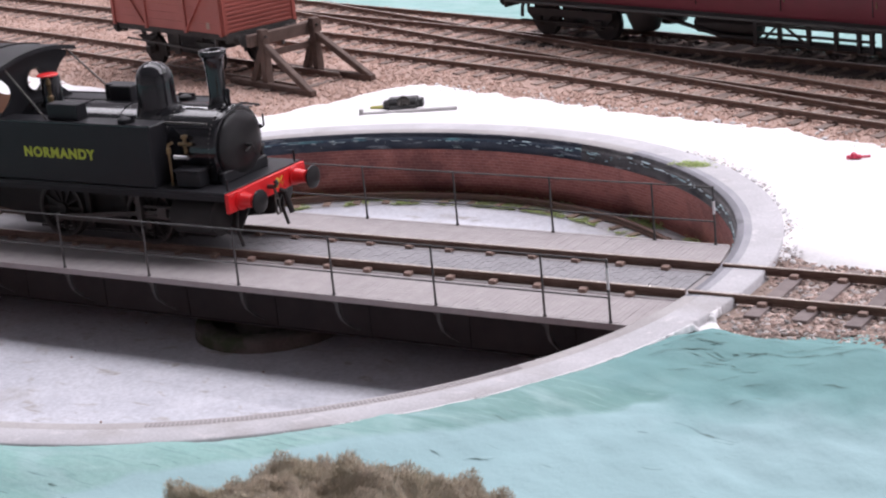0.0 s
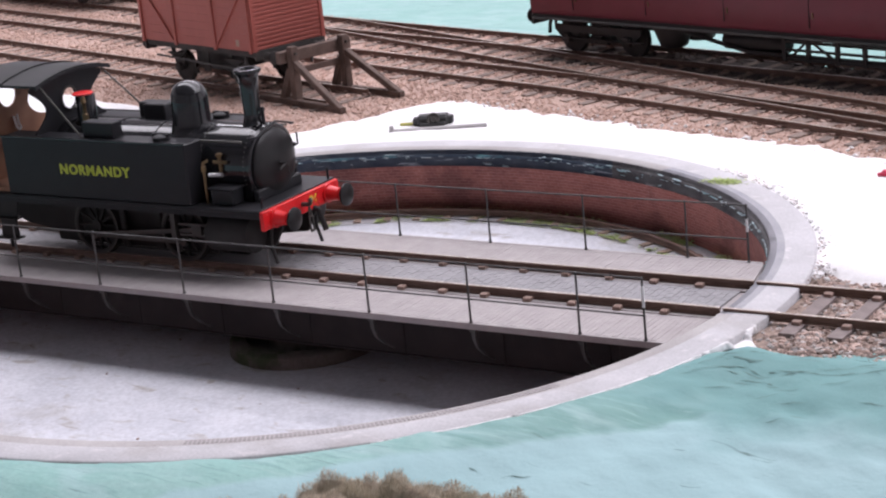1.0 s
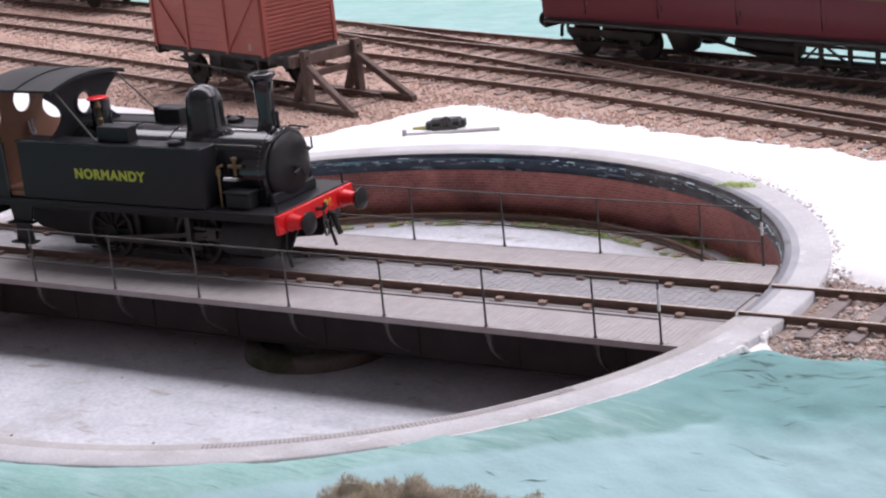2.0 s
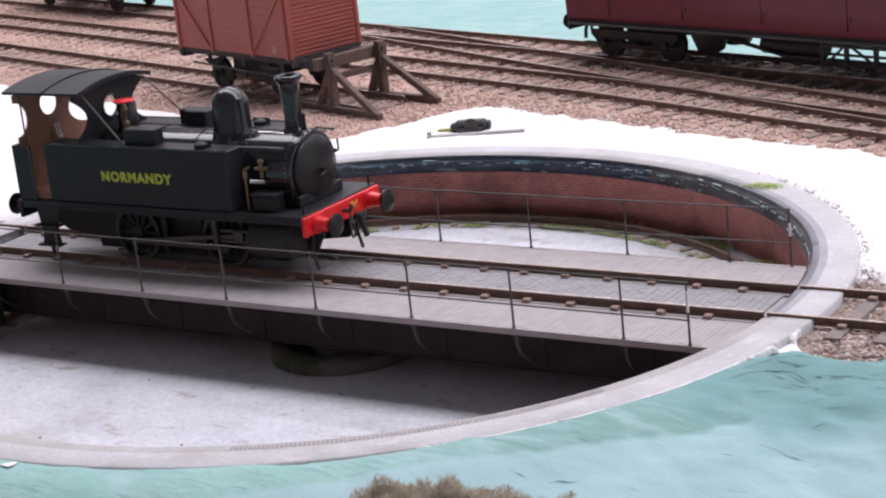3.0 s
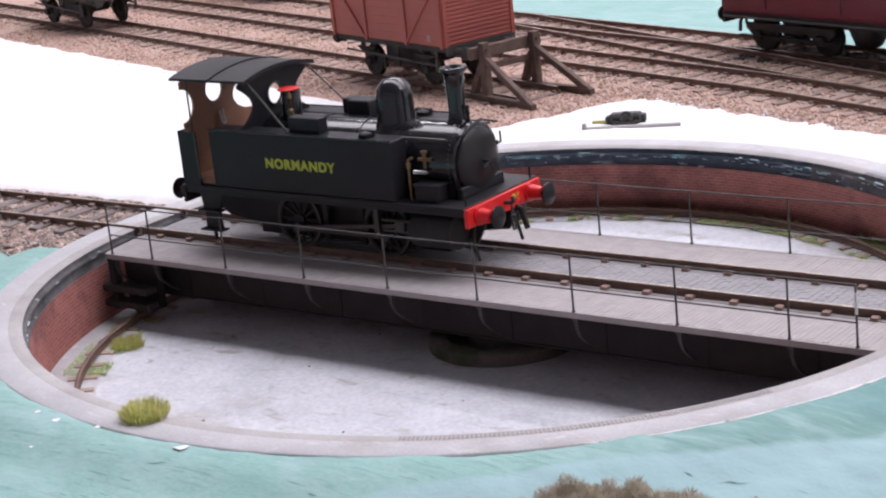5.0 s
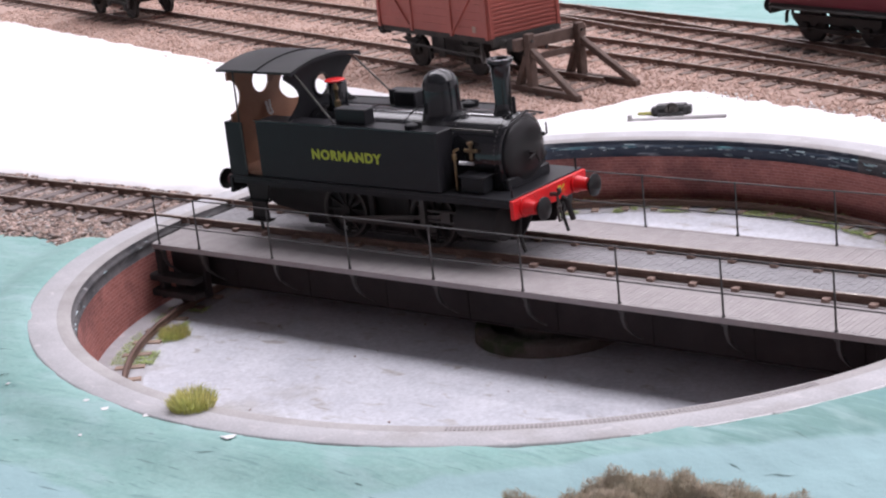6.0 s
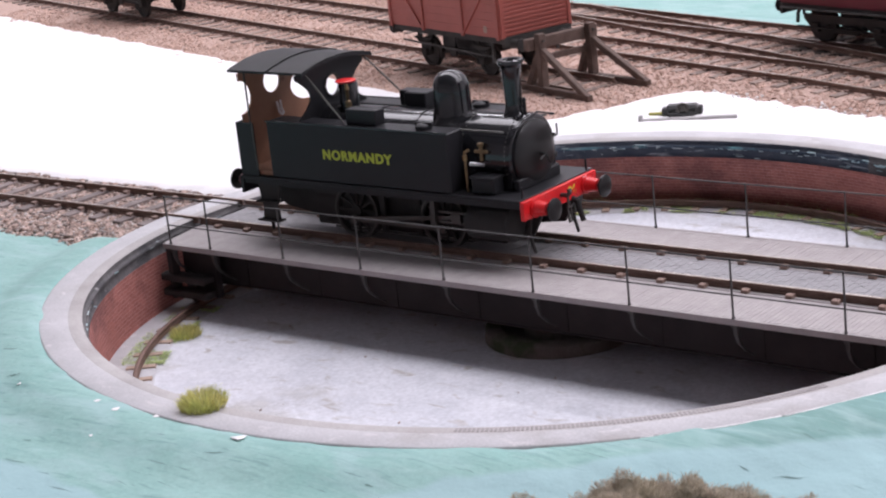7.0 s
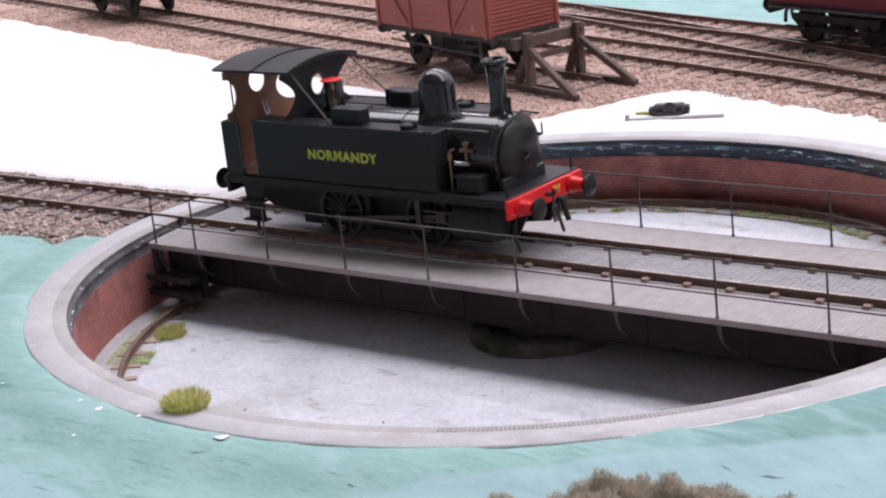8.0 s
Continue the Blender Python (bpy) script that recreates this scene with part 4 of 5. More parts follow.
# boiler and mountings
bm = bmesh.new()
lathe(bm, [(9.4, -75), (9.4, -24)], "X", (0, 0, 27.4), 48)
b = lp("boiler", bm, M_GLOSS, smooth=True)
for x in (-72, -56, -41, -27):
    bm = bmesh.new()
    lathe(bm, [(9.4, x - 0.5), (9.6, x - 0.45), (9.6, x + 0.45), (9.4, x + 0.5)], "X", (0, 0, 27.4), 48)
    part("boiler_band", bm, M_GLOSS, b, at=None, smooth=True)
bm = bmesh.new()
lathe(bm, [(10.2, -24), (10.2, -7.6), (9.7, -7.2), (9.0, -7.2)], "X", (0, 0, 27.2), 48)
box(bm, -23.5, -7.6, -9.6, 9.6, 18.8, 27)
sb = lp("smokebox", bm, M_GLOSS, smooth=True)
for x in (-22.9, -9.0):
    bm = bmesh.new()
    for i in range(52):
        a = 2 * math.pi * i / 52
        bmesh.ops.create_icosphere(bm, subdivisions=1, radius=0.24, matrix=Matrix.Translation((x, 10.22 * math.cos(a), 27.2 + 10.22 * math.sin(a))))
    part("rivet_row", bm, M_DKSTEEL, sb)
bm = bmesh.new()
lathe(bm, [(8.9, -7.3), (8.9, -6.7), (8.3, -6.2), (6, -5.4), (3, -5.0), (0.5, -4.9)], "X", (0, 0, 27.0), 44)
door = lp("smokebox_door", bm, M_DOOR, "matt black dished smokebox door", True)
bm = bmesh.new()
rod(bm, (-5, 0, 27), (-2.8, 0, 27), 0.5)
pipe(bm, [(-3.2, 0, 27), (-3.2, -2.6, 26.0)], 0.28)
pipe(bm, [(-3.0, 0, 27), (-3.0, 1.4, 24.4)], 0.28)
for z in (24.2, 29.8):
    beam(bm, (-6.2, 1, z), (-6.6, 9.2, z), 0.5, 0.8)
part("door_handles", bm, M_SOOT, door)
bm = bmesh.new()
box(bm, -7.4, -5.8, -9.5, 9.5, 19, 22, 0.3)
lp("smokebox_step", bm, M_BLACK)
bm = bmesh.new()
lathe(bm, [(4.7, 35.8), (3.3, 36.8), (2.5, 38.2), (2.2, 39.8), (2.45, 46.0), (2.6, 49.2), (2.85, 49.9), (3.45, 50.5), (3.6, 51.0), (3.45, 51.4), (2.9, 51.6), (2.3, 51.5), (1.9, 51.0), (1.8, 46)], "Z", (-11.9, 0, 0), 32)
lp("chimney", bm, M_GLOSS, smooth=True)
bm = bmesh.new()
lathe(bm, [(6.6, 34.4), (5.6, 35.8), (5.1, 37.2), (5.0, 42.6), (4.75, 44.6), (3.9, 46.4), (2.4, 47.6), (0.4, 48.1)], "Z", (-32.2, 0, 0), 36)
lp("dome", bm, M_GLOSS, "polished black round-topped steam dome", True)
bm = bmesh.new()
lathe(bm, [(0.5, 36.5), (0.45, 40.6), (0.7, 40.8), (0.3, 41.6)], "Z", (-8.6, 0, 0), 10)
lp("lamp_iron", bm, M_BLACK)
bm = bmesh.new()
pipe(bm, [(-7.0, -8.6, 35.2), (-5.4, -8.0, 35.6), (-5.0, 0, 38.0), (-5.4, 8.0, 35.6), (-7.0, 8.6, 35.2)], 0.28)
pipe(bm, [(-7.4, 9.6, 29), (-6.2, 9.9, 29.6), (-6.2, 9.9, 32.6)], 0.26)
lp("front_handrail", bm, M_BLACK)
# turret with red lid ahead of the cab
bm = bmesh.new()
lathe(bm, [(2.7, 36), (2.7, 43.4), (2.4, 43.8)], "Z", (-67.4, -1.2, 0), 24)
turret = lp("turret", bm, M_GLOSS, smooth=True)
bm = bmesh.new()
lathe(bm, [(2.7, 43.8), (2.9, 43.9), (2.9, 44.2), (2.7, 44.3)], "Z", (-67.6, -1.8, 0), 24)
part("lid", bm, M_RED, turret, "bright red lid", smooth=True)
bm = bmesh.new()
lathe(bm, [(0.9, 37.5), (0.9, 39), (0.5, 39.3), (0.5, 41.8), (0.8, 42.2), (0.4, 43.8)], "Z", (-65.0, -4.6, 0), 12)
lp("whistle", bm, M_BRASS, "small brass whistle", True)
bm = bmesh.new()
box(bm, -54, -46.5, 6.2, 11.5, 35.2, 39.6, 0.3)
lp("tool_box", bm, M_BLACK)
# cab: floor, sheets, roof, bunker


def sheet_outline(half, waist, z0, z1, zc, rc, curve, far=None):
    """A cab sheet with hollow sides and a curved top; far gives the waist and height of a rounder hollow on the far side."""
    left, right = [], []
    for i in range(13):
        a = math.pi * (i / 12)
        left.append((-half + (half - waist) * math.sin(a), zc - rc * math.cos(a) if far else zc - rc + 2 * rc * i / 12))
        right.append((half - (half - far[0]) * math.sin(a), far[1] - rc * math.cos(a)) if far else (-left[-1][0], left[-1][1]))
    top = [(-half + 2 * half * i / 12, z1 + curve * (1 - ((i - 6) / 6) ** 2)) for i in range(13)]
    return [(half, z0), (-half, z0), *left, *top, *reversed(right)]


bm = bmesh.new()
plate(bm, sheet_outline(14.2, 8.8, 30, 47.5, 40.8, 5.6, 2.0), [circle(0.3, 42.2, 3.0)], "X", -75.2, -74.6)
lp("front_cab_sheet", bm, M_BLACK, "black cab front sheet with round window")
bm = bmesh.new()
for i in range(20):
    a0, a1 = 2 * math.pi * i / 20, 2 * math.pi * (i + 1) / 20
    rod(bm, (-74.4, 0.3 + 3.1 * math.cos(a0), 42.2 + 3.1 * math.sin(a0)), (-74.4, 0.3 + 3.1 * math.cos(a1), 42.2 + 3.1 * math.sin(a1)), 0.3, n=6)
lp("window_ring", bm, M_DKSTEEL, smooth=True)
bm = bmesh.new()
plate(bm, sheet_outline(14.2, 9.8, 20, 47.5, 40.6, 4.8, 2.0, (6.4, 39.2)), [circle(-1.0, 42.8, 3.4)], "X", -97.0, -96.4)
back = lp("rear_cab_sheet", bm, M_TAN, "brown cab back sheet with round window")
bm = bmesh.new()
pipe(bm, [(-95.6, -0.8, 36.6), (-95.4, -0.4, 33.4), (-95.4, 0.4, 32.6), (-95.4, 1.2, 33.0)], 0.36)
pipe(bm, [(-95.6, 0.6, 36.8), (-95.4, 0.5, 34.4), (-95.4, 1.2, 33.0)], 0.32)
part("white_handles", bm, M_WHITE, back, "pale bent wire handles", at=None)
bm = bmesh.new()
box(bm, -96.4, -75.0, -15.4, 15.4, 19.2, 20.4)
lp("cab_floor", bm, M_TAN)
bm = bmesh.new()
for y in (-1, 1):
    box(bm, -97.6, -91.2, min(y * 15.9, y * 16.4), max(y * 15.9, y * 16.4), 19, 34.2)
box(bm, -97.8, -97.1, -16.4, 16.4, 19, 34.2, 0.1)
lp("bunker", bm, M_BLACK)
bm = bmesh.new()
N = 14
prof = [(-14.8 + 29.6 * i / N, 48.0 + 2.1 * (1 - (2 * i / N - 1) ** 2)) for i in range(N + 1)]
prof = prof + [(u, v + 0.7) for u, v in reversed(prof)]
sweep(bm, prof, -99.8, -71.6)
roof = lp("cab_roof", bm, M_ROOF, "charcoal curved cab roof with a seam", True)
bm = bmesh.new()
p2 = [(u, v + 0.02) for u, v in prof[N + 1:]]
sweep(bm, [(u, v + 0.35) for u, v in p2] + [(u, v - 0.1) for u, v in reversed(p2)], -85.0, -84.4)
part("roof_rib", bm, M_ROOF, roof)
bm = bmesh.new()
sweep(bm, [(u * 1.005, v - 0.5) for u, v in prof], -72.1, -71.4)
part("roof_edge", bm, M_BLACK, roof)
bm = bmesh.new()
lathe(bm, [(9.0, -78.5), (9.0, -75)], "X", (0, 0, 28.0), 32)
box(bm, -79.5, -75.2, -8.5, 8.5, 20.4, 30)
lp("backhead", bm, M_BLACK, smooth=True)


def lettering(text, size, m, material, parent, name, thick=0.00004):
    cu = bpy.data.curves.new(name, "FONT")
    cu.body, cu.size, cu.extrude, cu.align_x, cu.space_character, cu.offset = text, size, thick, "CENTER", 1.16, size * 0.045
    tmp = bpy.data.objects.new(name, cu)
    scene.collection.objects.link(tmp)
    me = bpy.data.meshes.new_from_object(tmp.evaluated_get(bpy.context.evaluated_depsgraph_get()))
    bpy.data.objects.remove(tmp)
    bpy.data.curves.remove(cu)
    me.materials.clear()
    me.materials.append(material)
    ob = new(name, me)
    ob.parent = parent
    ob.matrix_basis = m
    return ob


bpy.context.view_layer.update()
word = lettering("NORMANDY", 0.0036, mmpose(-53.8, -16.46, 25.7 - 2.1, 90, 0, 0) @ Matrix.Diagonal((1.06, 1, 1, 1)), M_LETTER, loco, "lettering")
word["label"] = "yellow-green word NORMANDY"
lettering("96", 0.0032, mmpose(0.5, 4.9, 15.2 - 2.1, 90, 0, 90), M_YELLOW, loco, "beam_number")["label"] = "small yellow figures"

# ---- rolling stock in the background ----


def spoked(bm, x, y, z, r=6.2):
    """A cast disc wheel with a raised rim and boss."""
    lathe(bm, [(0.6, -1.1), (1.5, -1.0), (1.7, -0.4), (r * 0.78, -0.25), (r * 0.84, -0.8), (r, -0.8), (r, 0.5), (r * 1.06, 0.7), (r * 1.06, 0.9), (r * 0.84, 0.9), (r * 0.78, 0.3), (1.7, 0.4), (1.5, 1.0), (0.6, 1.1)], "Y", (x, y, z), 28)


def wagon(x, y, angle, length, half, wheelbase, label, body_mat, top, van=True):
    w = thing("goods_van" if van else "open_wagon", mmpose(x, y, 2.1, 0, 0, angle), label, "wagon", "wagons in the sidings")
    L = length / 2
    sole = 14.2
    bm = bmesh.new()
    box(bm, -L, L, -half, half, sole + 2.4, top, 0.2)
    body = part("body", bm, body_mat, w)
    n = 11
    for e in (-1, 1):
        for i in range(n + 4):
            z0 = sole + 2.9 + i * (top - sole - 4) / (n + 4)
            bm = bmesh.new()
            box(bm, min(e * L, e * (L + 0.55)), max(e * L, e * (L + 0.55)), -half + 1.6, half - 1.6, z0, z0 + (top - sole - 4) / (n + 4) - 0.55, 0.12)
            part("end_board", bm, body_mat, body)
        for yy in (-half + 0.8, half - 0.8):
            bm = bmesh.new()
            box(bm, min(e * L, e * (L + 0.9)), max(e * L, e * (L + 0.9)), yy - 0.8, yy + 0.8, sole + 2.2, top, 0.1)
            part("corner_post", bm, body_mat, body)
    for s in (-1, 1):
        for i in range(8):
            z0 = sole + 2.8 + i * (top - sole - 3.4) / 8
            bm = bmesh.new()
            box(bm, -L + 0.5, L - 0.5, min(s * half, s * (half + 0.22)), max(s * half, s * (half + 0.22)), z0, z0 + (top - sole - 3.4) / 8 - 0.08)
            part("side_board", bm, body_mat, body)
        for px in (-L + 1, -L * 0.36, L * 0.36, L - 1):
            bm = bmesh.new()
            box(bm, px - 0.8, px + 0.8, min(s * half, s * (half + 0.9)), max(s * half, s * (half + 0.9)), sole + 1.8, top, 0.1)
            part("stanchion", bm, body_mat, body)
        for a, b in ((-L + 2, -L * 0.38), (L - 2, L * 0.38)):
            bm = bmesh.new()
            beam(bm, (b, s * (half + 0.5), sole + 3), (a, s * (half + 0.4), top - 2), 0.9, 0.5)
            part("diagonal_strap", bm, body_mat, body)
        bm = bmesh.new()
        box(bm, L * 0.72, L * 0.72 + 2.2, min(s * half, s * (half + 0.28)), max(s * half, s * (half + 0.28)), sole + 4, sole + 6.5)
        part("paper_label", bm, M_CHAIR2, body, "small pale stencilled patch")
        bm = bmesh.new()
        box(bm, -L + 0.3, L - 0.3, s * (half - 2.2) - 0.8, s * (half - 2.2) + 0.8, sole, sole + 2.4)
        part("solebar", bm, M_UNDER, w)
        for wx in (-wheelbase / 2, wheelbase / 2):
            bm = bmesh.new()
            spoked(bm, wx, s * 9.9, 6.1)
            part("wheel", bm, M_UNDER, w)
            bm = bmesh.new()
            plate(bm, [(wx - 6, sole), (wx + 6, sole), (wx + 1.6, 5.0), (wx - 1.6, 5.0)], [[(wx - 3, sole - 1), (wx + 3, sole - 1), (wx + 1.6, 8.6), (wx - 1.6, 8.6)]], "Y", s * 12.2 - 0.3, s * 12.2 + 0.3)
            box(bm, wx - 1.6, wx + 1.6, min(s * 12, s * 14), max(s * 12, s * 14), 4.8, 7.6, 0.2)
            for k in range(4):
                box(bm, wx - 6 + k * 1.3, wx + 6 - k * 1.3, min(s * 12.6, s * 13.8), max(s * 12.6, s * 13.8), 11.4 - k * 0.6, 12.0 - k * 0.6)
            part("axle_guard", bm, M_UNDER, w)
        bm = bmesh.new()
        beam(bm, (-wheelbase * 0.1, s * 13.8, 8.8), (wheelbase * 0.62, s * 14.6, 9.8), 0.5, 0.9)
        box(bm, -2, 2, s * 13 - 0.3, s * 13 + 0.3, 6, sole)
        part("brake_lever", bm, M_UNDER, w)
        bm = bmesh.new()
        for wx in (-1, 1):
            pipe(bm, [(wx * 3, s * 10, 8), (wx * (wheelbase / 2 - 7), s * 10, 5.5)], 0.4)
            box(bm, wx * (wheelbase / 2 - 7.2) - 0.7, wx * (wheelbase / 2 - 7.2) + 0.7, s * 10 - 0.7, s * 10 + 0.7, 3.5, 8.5)
        part("brake_shoes", bm, M_UNDER, w)
    for e in (-1, 1):
        bm = bmesh.new()
        box(bm, min(e * (L - 0.4), e * (L + 0.9)), max(e * (L - 0.4), e * (L + 0.9)), -half + 0.4, half - 0.4, sole - 1.0, sole + 2.6, 0.1)
        part("headstock", bm, M_UNDER, w)
        for yy in (-11.4, 11.4):
            bm = bmesh.new()
            lathe(bm, [(1.9, e * (L + 0.9)), (1.5, e * (L + 3.6)), (0.8, e * (L + 3.7)), (0.8, e * (L + 5.4)), (2.6, e * (L + 5.5)), (2.4, e * (L + 6.0)), (0.5, e * (L + 6.2))], "X", (0, yy, 13.9), 16)
            part("buffer", bm, M_UNDER, w, smooth=True)
    bm = bmesh.new()
    box(bm, -13, 9, -9, 9, 5.5, sole + 1, 0.5)
    lathe(bm, [(0.5, 10), (3.4, 10.3), (3.4, 16.5), (0.5, 16.8)], "X", (0, -5, 9.5), 16)
    part("brake_gear", bm, M_SOOT, w)
    for s in (-1, 1):
        bm = bmesh.new()
        beam(bm, (-L + 6, s * 15.2, 10.6), (L - 7, s * 15.2, 8.8), 0.45, 0.7)
        box(bm, L - 8, L - 7, s * 15.2 - 0.5, s * 15.2 + 0.5, 6.5, sole)
        part("hand_brake_lever", bm, M_BRACKET, w)
    bm = bmesh.new()
    if van:
        pr = [(-half - 0.8 + (2 * half + 1.6) * i / 10, top + 3.4 * (1 - (i / 5 - 1) ** 2)) for i in range(11)]
        sweep(bm, pr + [(u, v + 0.6) for u, v in reversed(pr)], -L - 0.8, L + 0.8)
        part("roof", bm, M_UNDER, w, "dirty grey curved roof")
    else:
        bm.free()
    return w


# centre of van: on the siding, right end against the stop
wagon(-168.2, on(205, -168.2), HEAD, 74, 16.6, 39, "rust-red planked goods van on the siding", M_VAN, 42)
wagon(-452, on(205, -452), HEAD, 68, 16.2, 38, "bright red open wagon on the siding", M_REDWAGON, 27, van=False)
wagon(-427, on(309.5, -427), HEAD, 110, 16.2, 72, "dark weathered open wagon on the back road", M_UNDER, 27, van=False)


def coach(x, y, angle):
    L = 250
    c = thing("passenger_coach", mmpose(x, y, 2.1, 0, 0, angle), "maroon passenger coach with black underframe and bogies", "coach")
    bm = bmesh.new()
    pr = [(-16.4, 14.9), (-17.2, 17), (-17.6, 24), (-17.2, 36), (-15.5, 40), (-8, 44.5), (0, 46), (8, 44.5), (15.5, 40), (17.2, 36), (17.6, 24), (17.2, 17), (16.4, 14.9)]
    sweep(bm, pr, 0, L)
    body = part("body", bm, M_COACH, c, smooth=True)
    bm = bmesh.new()
    sweep(bm, [(u * 1.002, v + 0.3) for u, v in pr[3:10]] + [(u * 0.99, v - 0.3) for u, v in reversed(pr[3:10])], -0.5, L + 0.5)
    part("roof", bm, M_UNDER, c, smooth=True)
    for s in (-1, 1):
        bm = bmesh.new()
        box(bm, 0.5, L - 0.5, s * 16.2 - 0.5, s * 16.2 + 0.5, 12.8, 15.0)
        part("solebar", bm, M_COACHBLACK, c)
        bm = bmesh.new()
        box(bm, 1, L - 1, min(s * 16.4, s * 18.4), max(s * 16.4, s * 18.4), 13.2, 13.8, 0.1)
        part("footboard", bm, M_BRACKET, c, "grey edged running board")
        for i in range(7):
            px = 23.0 + i * 36.5
            bm = bmesh.new()
            box(bm, px - 0.08, px + 0.08, min(s * 17.3, s * 17.7), max(s * 17.3, s * 17.7), 17.5, 36)
            part("door_seam", bm, M_COACHBLACK, body)
            bm = bmesh.new()
            box(bm, px + 1.4, px + 1.7, min(s * 17.4, s * 17.9), max(s * 17.4, s * 17.9), 20.6, 22.6)
            part("door_handle", bm, M_HANDLE, body, "small yellow door handle")
            bm = bmesh.new()
            box(bm, px + 7, px + 30, min(s * 17.3, s * 17.7), max(s * 17.3, s * 17.7), 30, 35.5, 0.3)
            part("window", bm, M_GLOSS, body, "dark glazed window")
        bm = bmesh.new()
        box(bm, 0.6, L - 0.6, min(s * 17.4, s * 17.62), max(s * 17.4, s * 17.62), 28.6, 29.2)
        part("gold_lining", bm, M_HANDLE, body, "thin gold lining")
        # truss rods and queen posts, battery box
        bm = bmesh.new()
        pipe(bm, [(71, s * 13, 12.3), (103, s * 13, 6.2), (182, s * 13, 6.2), (206, s * 13, 12.3)], 0.8)
        for px in (118, 182):
            pipe(bm, [(px, s * 13, 12.5), (px, s * 13, 6.0)], 0.7)
        part("truss", bm, M_COACHBLACK, c)
        bm = bmesh.new()
        for px in (119, 129, 141, 152, 161, 166):
            box(bm, px - 0.7, px + 0.7, s * 14 - 0.6, s * 14 + 0.6, 4.6, 12.4)
        beam(bm, (121, s * 14, 5.5), (128, s * 14, 11.5), 0.7, 0.7)
        beam(bm, (131, s * 14, 11.5), (140, s * 14, 6.0), 0.7, 0.7)
        for z in (5.0, 8.2, 11.0):
            box(bm, 118, 167, s * 14 - 0.5, s * 14 + 0.5, z, z + 0.8)
        part("battery_cradle", bm, M_COACHBLACK, c)
        bm = bmesh.new()
        lathe(bm, [(1.0, 90), (3.3, 90.6), (3.3, 117), (1.0, 117.6)], "X", (0, s * 9.5, 9.4), 18)
        part("gas_cylinder", bm, M_COACHBLACK, c, smooth=True)
        bm = bmesh.new()
        lathe(bm, [(4.2, 4.6), (5.0, 5.2), (7.4, 11.6), (7.4, 12.4)], "Z", (63.6, s * 7.6, 0), 20)
        part("vacuum_cylinder", bm, M_COACHBLACK, c, smooth=True)
        bm = bmesh.new()
        box(bm, 170, 198, min(s * 8, s * 15), max(s * 8, s * 15), 4.0, 12.3, 0.4)
        part("battery_box", bm, M_COACHBLACK, c)
    for bx in (31, L - 31):
        bog = new("bogie")
        bog.parent = c
        bog.matrix_basis = mmpose(bx, 0, 0)
        for s in (-1, 1):
            bm = bmesh.new()
            plate(bm, [(-22, 11), (22, 11), (22, 9), (17.5, 5), (13, 5), (9, 8.0), (-9, 8.0), (-13, 5), (-17.5, 5), (-22, 9)], [], "Y", s * 13.4 - 0.5, s * 13.4 + 0.5)
            for k in range(4):
                box(bm, -6 + k, 6 - k, s * 14 - 0.7, s * 14 + 0.7, 4.6 + k * 0.7, 5.2 + k * 0.7)
            for wx in (-15.5, 15.5):
                box(bm, wx - 1.8, wx + 1.8, min(s * 13, s * 15.4), max(s * 13, s * 15.4), 4.6, 8, 0.2)
            box(bm, -24, 24, min(s * 14.2, s * 16), max(s * 14.2, s * 16), 6.0, 6.5)
            part("side_frame", bm, M_COACHBLACK, bog)
            for wx in (-15.5, 15.5):
                bm = bmesh.new()
                lathe(bm, [(0.8, -1), (5.6, -0.7), (6.9, -0.8), (6.9, 0.5), (7.4, 0.7), (7.4, 0.9), (5.6, 0.8), (0.8, 1)], "Y", (wx, s * 9.9, 6.9), 28)
                part("wheel", bm, M_COACHBLACK, bog)
        bm = bmesh.new()
        box(bm, -5, 5, -12, 12, 6, 12)
        part("bolster", bm, M_COACHBLACK, bog)
    for e in (0, L):
        d = 1 if e else -1
        for y in (-11.4, 11.4):
            bm = bmesh.new()
            lathe(bm, [(1.9, e), (1.6, e + 3 * d), (0.8, e + 3.2 * d), (0.8, e + 5 * d), (2.9, e + 5.1 * d), (2.7, e + 5.7 * d), (0.5, e + 5.9 * d)], "X", (0, y, 13.0), 18)
            part("buffer", bm, M_COACHBLACK, c, smooth=True)
        bm = bmesh.new()
        box(bm, min(e, e + 1.2 * d), max(e, e + 1.2 * d), -16, 16, 10.6, 14.4)
        pipe(bm, [(e + d, 0, 12), (e + 4 * d, 0, 12), (e + 4.4 * d, 0, 7)], 0.6)
        pipe(bm, [(e + d, -5, 11), (e + 2.5 * d, -5, 9), (e + 3 * d, -5, 5)], 0.7)
        part("headstock", bm, M_COACHBLACK, c)
    return c


coach(-63, 270.6, math.degrees(math.atan(-0.295)))

